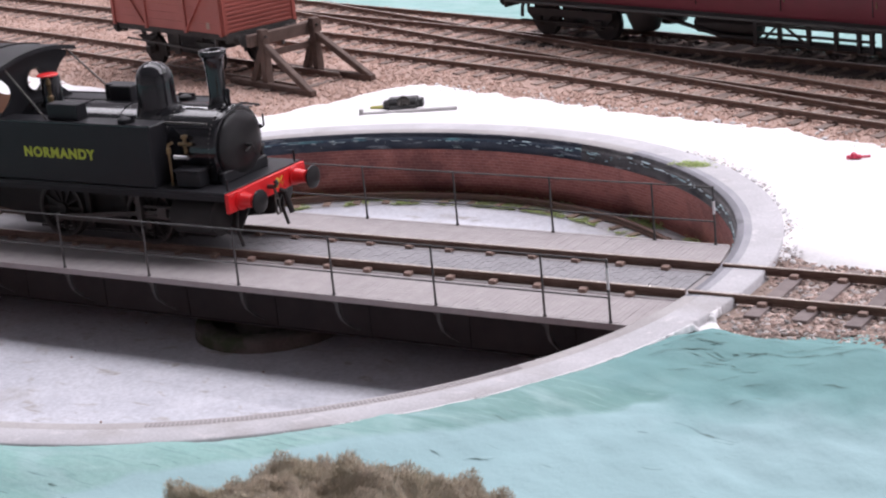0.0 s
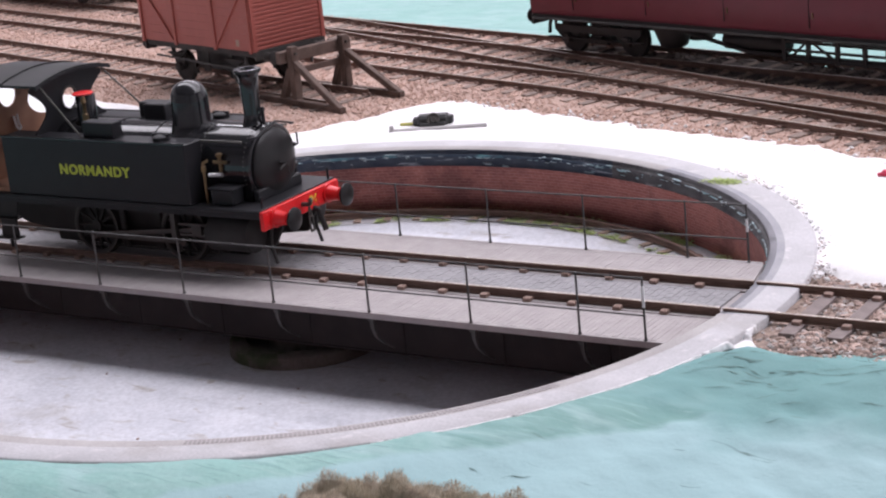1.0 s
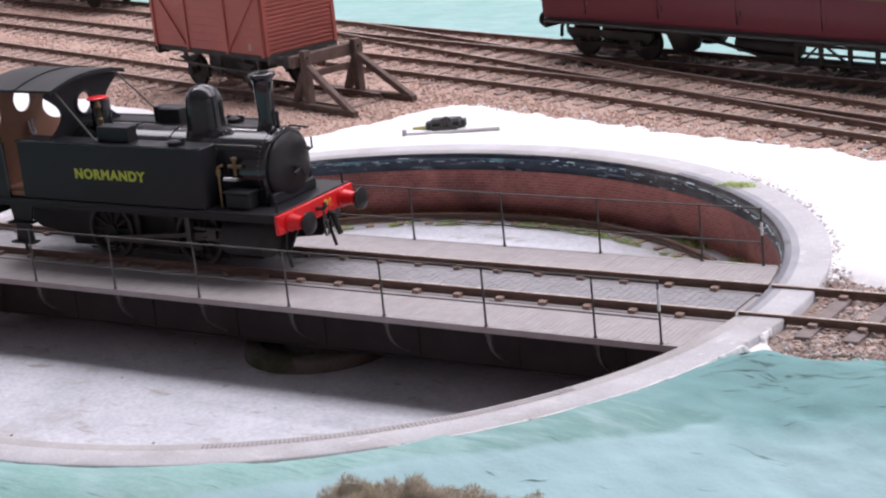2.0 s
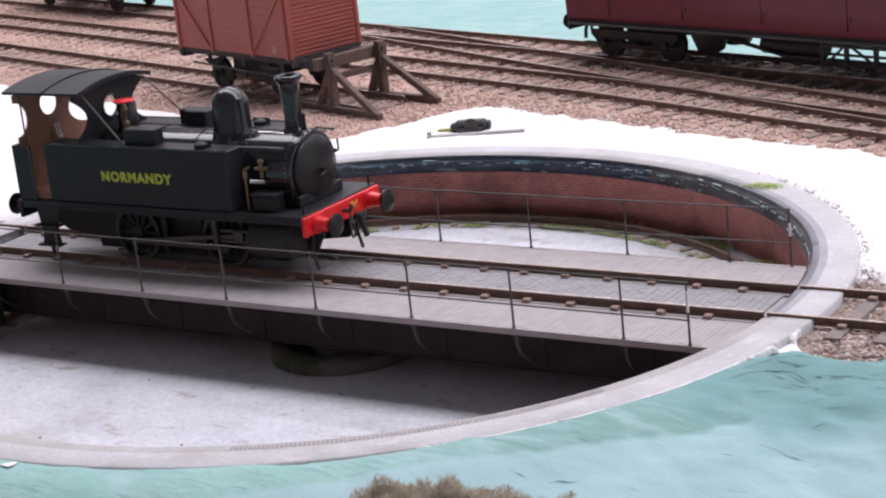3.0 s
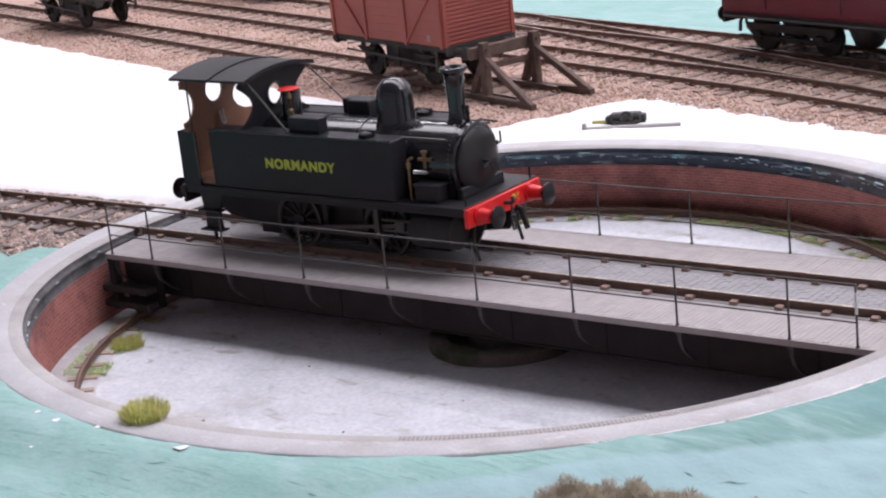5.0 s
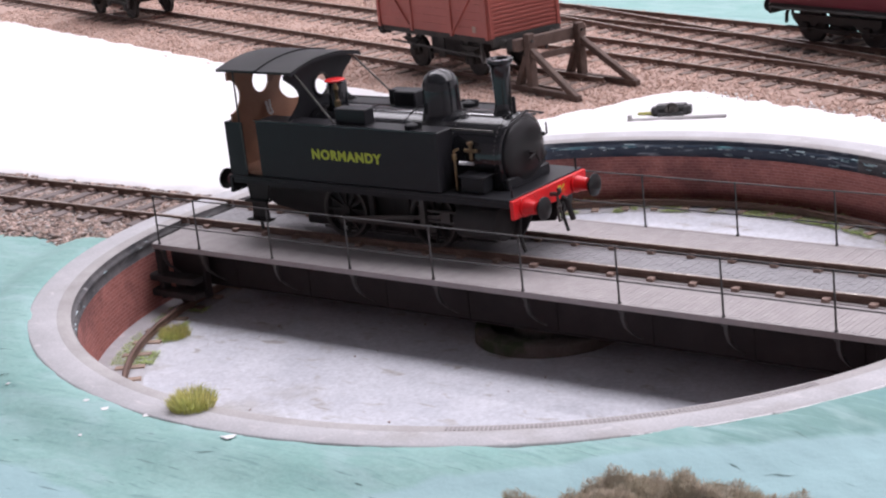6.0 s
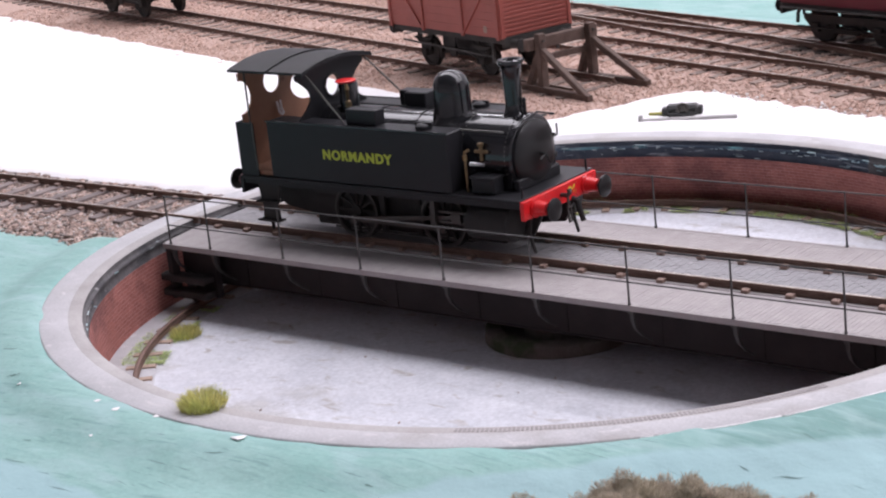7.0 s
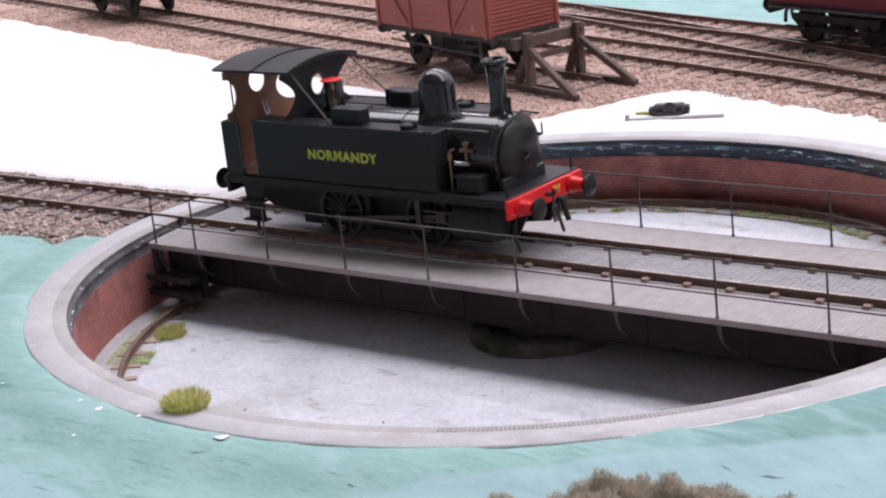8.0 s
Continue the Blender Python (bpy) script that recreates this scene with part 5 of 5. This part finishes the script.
# ---- buffer stop ----
stop = thing("buffer_stop", mmpose(-116.4, on(205.2, -116.4), 0, 0, 0, HEAD), "weathered grey-brown timber buffer stop with raking struts", "buffer stop")
for s in (-1, 1):
    for name, a, b, w, h in (("post", (0, s * 11.8, -1), (0, s * 11.8, 21.2), 3.0, 3.2), ("rear_post", (-8.5, s * 12.2, -0.5), (-1.5, s * 11.8, 13), 2.6, 2.8),
                             ("raking_strut", (1.0, s * 11.8, 15.0), (28.5, s * 14.0, 0.2), 2.3, 2.5), ("ground_beam", (-22, s * 12.2, 0.7), (29, s * 13.8, 0.7), 2.6, 2.2)):
        bm = bmesh.new()
        beam(bm, a, b, w, h, 0.25)
        part(name, bm, M_TIMBER, stop)
    bm = bmesh.new()
    lathe(bm, [(2.2, -3.8), (1.9, -3.2), (1.9, -1.9)], "X", (0, s * 11.8, 17.4), 14)
    for z in (15.4, 18.6):
        rod(bm, (1.4, s * 11.8, z), (2.3, s * 11.8, z), 0.5)
    part("iron_fittings", bm, M_DKSTEEL, stop)
bm = bmesh.new()
beam(bm, (-2.6, -16.8, 17.4), (-2.6, 16.4, 17.4), 2.6, 4.4, 0.3)
part("cross_beam", bm, M_TIMBER, stop)
bm = bmesh.new()
beam(bm, (-2.4, -11, 11.4), (-2.4, 11, 11.4), 1.8, 2.2, 0.2)
part("tie_beam", bm, M_TIMBER, stop)

# ---- tools left on the plaster ----
tool = thing("clamp_tool", mmpose(-47, 145, 0.2, 0, 0, 25), "black plastic fitting with a round boss lying on plaster", "tool")
bm = bmesh.new()
box(bm, -5.4, 5.4, -2.6, 2.6, 0, 3.6, 0.8)
box(bm, -4.4, 4.4, -4.0, -2.4, 0, 1.6, 0.3)
box(bm, -6.8, -4.9, -1.8, 1.8, 0.4, 2.8, 0.4)
box(bm, 4.9, 6.8, -1.8, 1.8, 0.4, 3.0, 0.4)
part("body", bm, M_PLASTIC, tool)
bm = bmesh.new()
lathe(bm, [(2.2, 0), (2.2, -0.9), (1.2, -1.2), (1.0, -0.6), (0.2, -0.6)], "Y", (0.4, -2.6, 2.6), 18)
part("boss", bm, M_DKSTEEL, tool, smooth=True)
bm = bmesh.new()
beam(bm, (-6.6, 0.5, 0.8), (-11.5, 1.2, 0.6), 1.4, 0.8, 0.2)
part("tip", bm, M_TUFT, tool, "yellow tip")
bm = bmesh.new()
rod(bm, (0, 0, 0.9), (32.5, 0, 0.9), 0.9, n=14)
rod(bm, (0.8, 0, 0.8), (0.8, 0, 2.9), 0.75, n=12)
tube = part("plastic_tube", bm, M_TUBE, at=mmpose(-55, 130, 0.15, 0, 0, 24.5))
tagged(tube, "thin grey plastic tube with upturned end on plaster", "tube")
bm = bmesh.new()
beam(bm, (-2.4, 0, 0.6), (1.6, 0.5, 0.6), 1.2, 1.1, 0.25)
beam(bm, (1, 0.4, 0.6), (4.0, 1.4, 0.5), 0.6, 0.6, 0.15)
bmesh.ops.create_icosphere(bm, subdivisions=2, radius=0.9, matrix=Matrix.Translation((-0.4, 0.2, 1.1)))
tagged(part("red_clip", bm, M_CLIP, at=mmpose(121, 109, 0.1, 0, 0, 15)), "small red plastic clip lying on plaster", "clip")

# ---- grass, flock, stones ----


def tuft(x, y, z, r, h, blades, seed, label):
    """Fine curved fibres that spray outwards from a small footprint."""
    rnd = random.Random(seed)
    verts, faces = [], []
    for i in range(blades):
        a, d = rnd.uniform(0, 2 * math.pi), r * 0.85 * math.sqrt(rnd.random())
        bx, by = d * math.cos(a), d * math.sin(a)
        b = a + rnd.gauss(0, 0.7)
        hh = h * (0.4 + 0.65 * rnd.random() ** 0.6) * (1 - 0.75 * (d / r) ** 2)
        out = hh * (0.08 + 0.6 * d / r + rnd.uniform(-0.2, 0.35))
        tx, ty = bx + out * math.cos(b), by + out * math.sin(b)
        w = rnd.uniform(0.05, 0.085)
        turn = rnd.uniform(0, math.pi)
        px, py = math.cos(turn) * w, math.sin(turn) * w
        k = len(verts)
        for f, g, s in ((0, 0, 1), (0.3, 0.45, 1), (0.62, 0.8, 0.7)):
            cx, cy, cz = bx + (tx - bx) * f, by + (ty - by) * f, hh * g
            verts += [(cx - px * s, cy - py * s, cz), (cx + px * s, cy + py * s, cz)]
        verts.append((tx, ty, hh))
        faces += [(k, k + 1, k + 3, k + 2), (k + 2, k + 3, k + 5, k + 4), (k + 4, k + 5, k + 6)]
    ob = raw("grass_tuft", verts, faces, M_TUFT)
    ob.matrix_basis = mmpose(x, y, z)
    return tagged(ob, label, "grass tuft", "grass tufts in the pit", "stuff")


tuft(-7.0, -122.6, RIM, 5.9, 4.7, 1250, 1, "large yellow-green static grass tuft growing on the coping")
tuft(-96, -44.5, -20.6, 5.0, 4.0, 750, 2, "small yellow-green static grass tuft beside the ring rail")


def stones(name, points, sizes, material, label, seed, facets=20):
    """Many small angular stones, each a squashed and turned solid."""
    rng = np.random.default_rng(seed)
    if facets == 20:
        bm = bmesh.new()
        bmesh.ops.create_icosphere(bm, subdivisions=1, radius=1)
        base = np.array([v.co[:] for v in bm.verts])
        tri = np.array([[v.index for v in f.verts] for f in bm.faces])
        bm.free()
    else:
        base = np.array([(1, 0, 0), (-1, 0, 0), (0, 1, 0), (0, -1, 0), (0, 0, 1), (0, 0, -1)], float)
        tri = np.array([(0, 2, 4), (2, 1, 4), (1, 3, 4), (3, 0, 4), (2, 0, 5), (1, 2, 5), (3, 1, 5), (0, 3, 5)])
    n, k = len(points), len(base)
    v = base[None] * rng.uniform(0.72, 1.25, (n, k, 1)) * rng.uniform((0.7, 0.5, 0.4), (1.3, 1.0, 0.8), (n, 3))[:, None, :] * sizes[:, None, None]
    tilt = rng.uniform(-0.5, 0.5, n)
    c, s = np.cos(tilt)[:, None], np.sin(tilt)[:, None]
    v = np.stack((v[..., 0] * c - v[..., 2] * s, v[..., 1], v[..., 0] * s + v[..., 2] * c), -1)
    a = rng.uniform(0, 2 * np.pi, n)
    c, s = np.cos(a)[:, None], np.sin(a)[:, None]
    v = np.stack((v[..., 0] * c - v[..., 1] * s, v[..., 0] * s + v[..., 1] * c, v[..., 2]), -1) + points[:, None, :]
    f = (tri[None] + (np.arange(n) * k)[:, None, None]).reshape(-1, 3)
    me = bpy.data.meshes.new(name)
    me.from_pydata((v.reshape(-1, 3) * MM).tolist(), [], f.tolist())
    me.materials.append(material)
    return tagged(new(name, me), label, "ballast", kind="stuff")


def scatter(count, x0, x1, y0, y1, keep, z, seed):
    rng = np.random.default_rng(seed)
    pts = np.stack((rng.uniform(x0, x1, count), rng.uniform(y0, y1, count)), -1)
    return np.array([(x, y, z(x, y)) for x, y in pts if keep(x, y)])


p = scatter(95000, -560, 200, 90, 420, lambda x, y: plaster_far_edge(x) - 8 + 6 * noisy(x, y, 0.15, 21) < y < blue_edge(x) + 3 * noisy(x, y, 0.2, 3), lambda x, y: -0.55 + 0.45 * noisy(x, y, 0.045, 2) + 0.15 * noisy(x, y, 0.2, 12), 5)
# where the coach's shadow is painted: a ragged band from its near end on
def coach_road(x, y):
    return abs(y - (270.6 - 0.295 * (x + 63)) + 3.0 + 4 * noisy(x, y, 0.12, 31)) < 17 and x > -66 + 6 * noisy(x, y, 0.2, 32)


# bed darkened in its colour for the shadow below the coach
build_sheet("ash_bed", M_COACHSHADE, -90, 260, 160, 320, 3, lambda x, y: -0.35 + 0.2 * noisy(x, y, 0.1, 6), lambda x, y: coach_road(x, y) and y < blue_edge(x) - 2, "ballast bed with the coach's shade put into its colour", "ballast")
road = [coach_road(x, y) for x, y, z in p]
shaded = p[np.array(road)]
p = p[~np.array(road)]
# stones inside the band get the painted shade, the rest stay pink
stones("ash_ballast", shaded, np.random.default_rng(6).uniform(0.55, 1.1, len(shaded)), M_COACHSHADE, "ballast stones darkened for the shade of the coach", 8, 8)
stones("track_ballast", p, np.random.default_rng(6).uniform(0.5, 1.05, len(p)), M_BALLAST, "fine pink granite ballast between the sidings", 7, 8)
for side, bx0, bx1, cnt in ((-1, -330, -129, 19000), (1, 129, 260, 13500)):
    p = scatter(cnt, bx0, bx1, -44, 36, lambda x, y: near_bed_edge(x, y, side) + 3 * noisy(x, y, 0.3, 5) > -1.5 and ring_r(x, y) > 132.2,
                lambda x, y: -0.75 + 0.45 * noisy(x, y, 0.2, 2) - 0.2 * smooth01((138 - ring_r(x, y)) / 4) - 1.2 * smooth01((2 - near_bed_edge(x, y, side)) / 4), 11 + side)
    few = np.random.default_rng(26).random(len(p)) < 0.2
    stones("track_ballast", p[~few], np.random.default_rng(16).uniform(0.45, 1.15, (~few).sum()), M_BALLAST2, "coarse mixed brown ballast of the approach track", 9 + side, 20)
    stones("loose_stone", p[few] + np.array((0, 0, 0.1)), np.random.default_rng(17).uniform(0.4, 1.0, few.sum()), M_GREYSTONE, "grey and white stones among the brown ballast", 19 + side, 20)


def flock(name, pts, size, material, label, category, seed):
    rng = random.Random(seed)
    verts, faces = [], []
    for x, y, z in pts:
        k = len(verts)
        for i in range(4):
            a = rng.uniform(0, 2 * math.pi)
            r = size * rng.uniform(0.4, 1.0)
            dx, dy, dz = r * math.cos(a), r * math.sin(a), size * rng.uniform(0.05, 0.55)
            verts += [(x, y, z), (x + dx * 0.5 - dy * 0.3, y + dy * 0.5 + dx * 0.3, z + dz * 0.6), (x + dx, y + dy, z + dz)]
            faces.append((k + 3 * i, k + 3 * i + 1, k + 3 * i + 2))
    return tagged(raw(name, verts, faces, material), label, category, kind="stuff")


rnd = random.Random(31)
pts = []
for _ in range(15000):
    a, r = radians(rnd.uniform(20, 175)), rnd.uniform(107, 117.5)
    x, y = r * math.cos(a), r * math.sin(a)
    if noisy(x, y, 0.07, 3) + 0.3 * noisy(x, y, 0.3, 35) > -0.01:
        pts.append((x, y, -20.3))
for _ in range(9000):
    a, r = radians(rnd.uniform(15, 172)), rnd.uniform(114.5, 120.4)
    x, y = r * math.cos(a), r * math.sin(a) - 1
    if noisy(x, y, 0.06, 53) + 0.35 * noisy(x, y, 0.3, 54) > -0.06:
        pts.append((x, y, -20.1 + rnd.random() ** 3 * 2.2 * smooth01((r - 118) / 2)))
flock("moss_flock", pts, 1.25, M_MOSS, "green flock along the foot of the pit wall", "moss", 3)
pts = []
for _ in range(2600):
    a, r = radians(rnd.uniform(192, 217)), rnd.uniform(106, 118)
    x, y = r * math.cos(a), r * math.sin(a)
    if noisy(x, y, 0.09, 13) > -0.05:
        pts.append((x, y, -20.3))
flock("moss_flock", pts, 1.1, M_MOSS, "green flock beside the ring rail", "moss", 4)
pts = [(81 + rnd.gauss(0, 2.4), 91 + rnd.gauss(0, 1.2), RIM) for _ in range(300)]
flock("moss_clump", pts, 1.1, M_MOSS, "small green clump on the concrete coping", "moss", 5)


def bush(x, y, z, turn, r, depth, h, count, seed):
    """A lump of lichen: a solid heart under a coat of very fine short fibres."""
    rng = random.Random(seed)

    def lump(u):
        return 0.86 + 0.10 * noise.noise(u * 3.1 + Vector((seed, 0, 0))) + 0.075 * noise.noise(u * 6 + Vector((seed, 3, 0))) + 0.05 * noise.noise(u * 15)

    def shell(u, d):
        flat = 1 - 0.16 * (u.x * u.x + u.y * u.y)
        return Vector((u.x * r * d, u.y * depth * d, max(u.z, -0.05) ** 0.85 * h * d * flat if u.z > 0 else u.z * 2))

    ob = thing("lichen_bush", mmpose(x, y, z, 0, 0, turn), "olive-brown lichen bush on the turquoise scenery", "bush")
    bm = bmesh.new()
    bmesh.ops.create_icosphere(bm, subdivisions=6, radius=1)
    for v in bm.verts:
        u = v.co.normalized()
        v.co = shell(u, lump(u) * 0.95)
    part("heart", bm, M_BUSH, ob, smooth=True)
    verts, faces = [], []
    for i in range(count):
        u = Vector((rng.gauss(0, 1), rng.gauss(0, 1), abs(rng.gauss(0, 1)) + 0.15)).normalized()
        p = shell(u, lump(u) * rng.uniform(0.94, 0.965))
        b = (u + Vector((rng.gauss(0, 0.55), rng.gauss(0, 0.55), rng.gauss(0, 0.55)))).normalized()
        l, w = rng.uniform(0.3, 1.0) * (1.5 if rng.random() < 0.06 else 1), rng.uniform(0.03, 0.06)
        n = b.cross(Vector((rng.random(), rng.random(), rng.random()))).normalized() * w
        k = len(verts)
        m = p + b * l * 0.5 + n * rng.uniform(-4, 4)
        verts += [tuple(p - n), tuple(p + n), tuple(m + n), tuple(m - n), tuple(p + b * l)]
        faces += [(k, k + 1, k + 2, k + 3), (k + 3, k + 2, k + 4)]
    tagged(raw("fibre_coat", verts, faces, M_BUSH, ob), kind="stuff")
    return ob


bush(147, -183, ground_z(147, -183) - 1, 36.6, 51, 31, 45.3 - ground_z(147, -183), 360000, 3)

# ---- ridges cast in the coping ----
verts, faces = [], []
RIDGE0 = -65
for i in range(86):
    a = RIDGE0 + i * 0.42
    c, s = math.cos(radians(a)), math.sin(radians(a))
    k = len(verts)
    for r, t, z in ((121.0, -0.30, -0.1), (122.9, -0.30, -0.1), (122.9, 0.30, -0.1), (121.0, 0.30, -0.1), (121.0, -0.26, 0.04), (122.9, -0.26, 0.08), (122.9, 0.26, 0.08), (121.0, 0.26, 0.04)):
        x, y = ring_xy(r, a)
        verts.append((x - t * s, y + t * c, z + RIM))
    faces += [(k + 4, k + 5, k + 6, k + 7), (k, k + 1, k + 5, k + 4), (k + 1, k + 2, k + 6, k + 5), (k + 2, k + 3, k + 7, k + 6), (k + 3, k, k + 4, k + 7)]
tagged(raw("coping_ridges", verts, faces, M_RIDGE, ring), "fine cast ridges on the inner coping", kind="stuff")

# paint and plaster flecks left on the dark band under the coping
rnd = random.Random(52)
verts, faces = [], []
for i in range(224):
    a = rnd.uniform(15, 165) if i < 210 else rnd.uniform(165, 235)
    z, w, h = rnd.choice((-2.3, -2.7, rnd.uniform(-5.2, -1.2))), rnd.uniform(0.2, 1.4) ** 2, rnd.uniform(0.05, 0.16)
    k = len(verts)
    for r in (118.95, 119.6):
        for da, dz in ((-w, -h), (w * 0.8, -h * 0.4), (w, h), (-w * 0.5, h * 0.7)):
            verts.append((*ring_xy(r, a + da * 0.48), z + dz + RIM))
    faces += [(k + 3, k + 2, k + 1, k)] + [(k + j, k + (j + 1) % 4, k + 4 + (j + 1) % 4, k + 4 + j) for j in range(4)]
tagged(raw("paint_flecks", verts, faces, M_FLECK, ring), "pale flaking paint flecks", kind="stuff")

# grit and leaf scraps on the pit floor
scraps = scatter(90, -110, 110, -110, 60, lambda x, y: math.hypot(x, y) < 108, lambda x, y: -20.5, 41)
stones("floor_grit", scraps, np.random.default_rng(42).uniform(0.3, 0.68, len(scraps)) ** 2, M_CHAIR, "scattered tan grit on the pit floor", 43, 20)["category"] = "grit"
# dark soil along the outer edge of the coping
rng = np.random.default_rng(61)
a, r = np.radians(rng.uniform(8, 62, 260)), 131.5 + np.abs(rng.normal(0, 1.6, 260))
soil = np.array([(*ring_xy(q, math.degrees(p)), RIM - 0.1) for p, q in zip(a, r)])
stones("edge_grit", soil[(np.sin(a * 23) + np.sin(a * 9)) > -0.2], np.random.default_rng(62).uniform(0.08, 0.28, int(((np.sin(a * 23) + np.sin(a * 9)) > -0.2).sum())), M_BED, "brown grit along the outer edge of coping", 63, 20)["category"] = "grit"
# crumbled plaster along the coping and the edge of the ballast
rng = np.random.default_rng(64)
crumbs = [(*ring_xy(131.3 + abs(rng.normal(0, 2.6)), rng.uniform(9, 58)), RIM - 0.45) for _ in range(210)]
for _ in range(200):
    x = rng.uniform(-60, 190)
    crumbs.append((x, plaster_far_edge(x) + rng.normal(0, 3.5), -0.1))
for _ in range(60):
    x = rng.uniform(139, 190)
    crumbs.append((x, 31 + rng.normal(0, 3.5), -0.6))
crumbs = np.array(crumbs)
stones("plaster_crumbs", crumbs, rng.uniform(0.2, 0.85, len(crumbs)), M_WHITE, "crumbled white plaster along the coping and ballast", 65, 20)["category"] = "plaster"
# hairline cracks where the paint has lifted
rnd = random.Random(71)
verts, faces = [], []
for i in range(95):
    if i < 55:
        cx, cy, half = 156 + rnd.gauss(0, 13), -43 + rnd.gauss(0, 5), rnd.uniform(0.5, 4.2)
    else:
        cx, cy, half = rnd.uniform(-150, 150), -rnd.uniform(95, 175), rnd.uniform(0.6, 4)
    if ring_r(cx, cy) < 136 or cy > -33 or math.hypot(cx - 148, cy + 182) < 40:
        continue
    lean, wide = rnd.gauss(0.1, 0.25), rnd.uniform(0.05, 0.15)
    k = len(verts)
    for j in range(9):
        f = j / 4 - 1
        x, y = cx + f * half, cy + lean * f * half + 0.5 * noisy(f * half, i, 0.5, 72)
        w = wide * max(1 - f * f, 0.03) * (0.6 + 0.8 * rnd.random())
        verts += [(x, y - w, ground_z(x, y - w) + 0.13), (x, y + w, ground_z(x, y + w) + 0.13)]
    faces += [(k + 2 * j, k + 2 * j + 2, k + 2 * j + 3, k + 2 * j + 1) for j in range(8)]
tagged(raw("paint_crack", verts, faces, M_CRACK), "thin dark cracks in the turquoise paint", "crack", kind="stuff")
# white plaster chips on the paint
bm = bmesh.new()
bmesh.ops.create_icosphere(bm, subdivisions=1, radius=1.5)
for v in bm.verts:
    v.co = Vector((v.co.x * 1.3, v.co.y * 0.8, v.co.z * 0.16)) * (1 + 1.3 * noise.noise(v.co * 1.9 + Vector((3, 1, 7))))
chip = tagged(part("plaster_chip", bm, M_WHITE, at=mmpose(14, -133, ground_z(14, -133) + 0.2)), "white plaster chip on the turquoise paint", "chip", "plaster chips")
for cx, cy, sc in ((-13, -131, 0.5), (-25, -132, 0.6), (-33, -130, 0.45), (-62, -128, 0.4), (-22, -142, 0.35)):
    c2 = copy_thing(chip, mmpose(cx, cy, ground_z(cx, cy) + 0.1, 0, 0, cx * 5))
    c2.scale = (sc, sc, sc)

# ---- the hall round the model ----
bm = bmesh.new()
lathe(bm, [(1060, -75), (1060, -26), (20, -26)], "Z", (0, 0, 0), 64)
for k in range(6):
    a = radians(60 * k + 30)
    rod(bm, (950 * math.cos(a), 950 * math.sin(a), -950), (950 * math.cos(a), 950 * math.sin(a), -70), 32, n=16)
tagged(part("baseboard", bm, M_TIMBER), "round plywood baseboard on plain legs under the model", "baseboard", kind="structure")
bm = bmesh.new()
box(bm, -3200, 3200, -3200, 3200, -1010, -950)
tagged(part("hall_floor", bm, M_HALL), "plain grey floor of the exhibition hall", "floor", kind="structure")
for k, v in enumerate(((-3200, -3200, 3200, -3150), (-3200, 3150, 3200, 3200), (-3200, -3150, -3150, 3150), (3150, -3150, 3200, 3150))):
    bm = bmesh.new()
    box(bm, v[0], v[2], v[1], v[3], -950, 1800)
    tagged(part("wall_" + ("south", "north", "west", "east")[k], bm, M_HALL), "plain grey wall of the exhibition hall", "wall", kind="structure")
bm = bmesh.new()
box(bm, -3200, 3200, -3200, 3200, 1800, 1840)
tagged(part("ceiling", bm, M_CEIL), "plain grey hall ceiling", "ceiling", kind="structure")
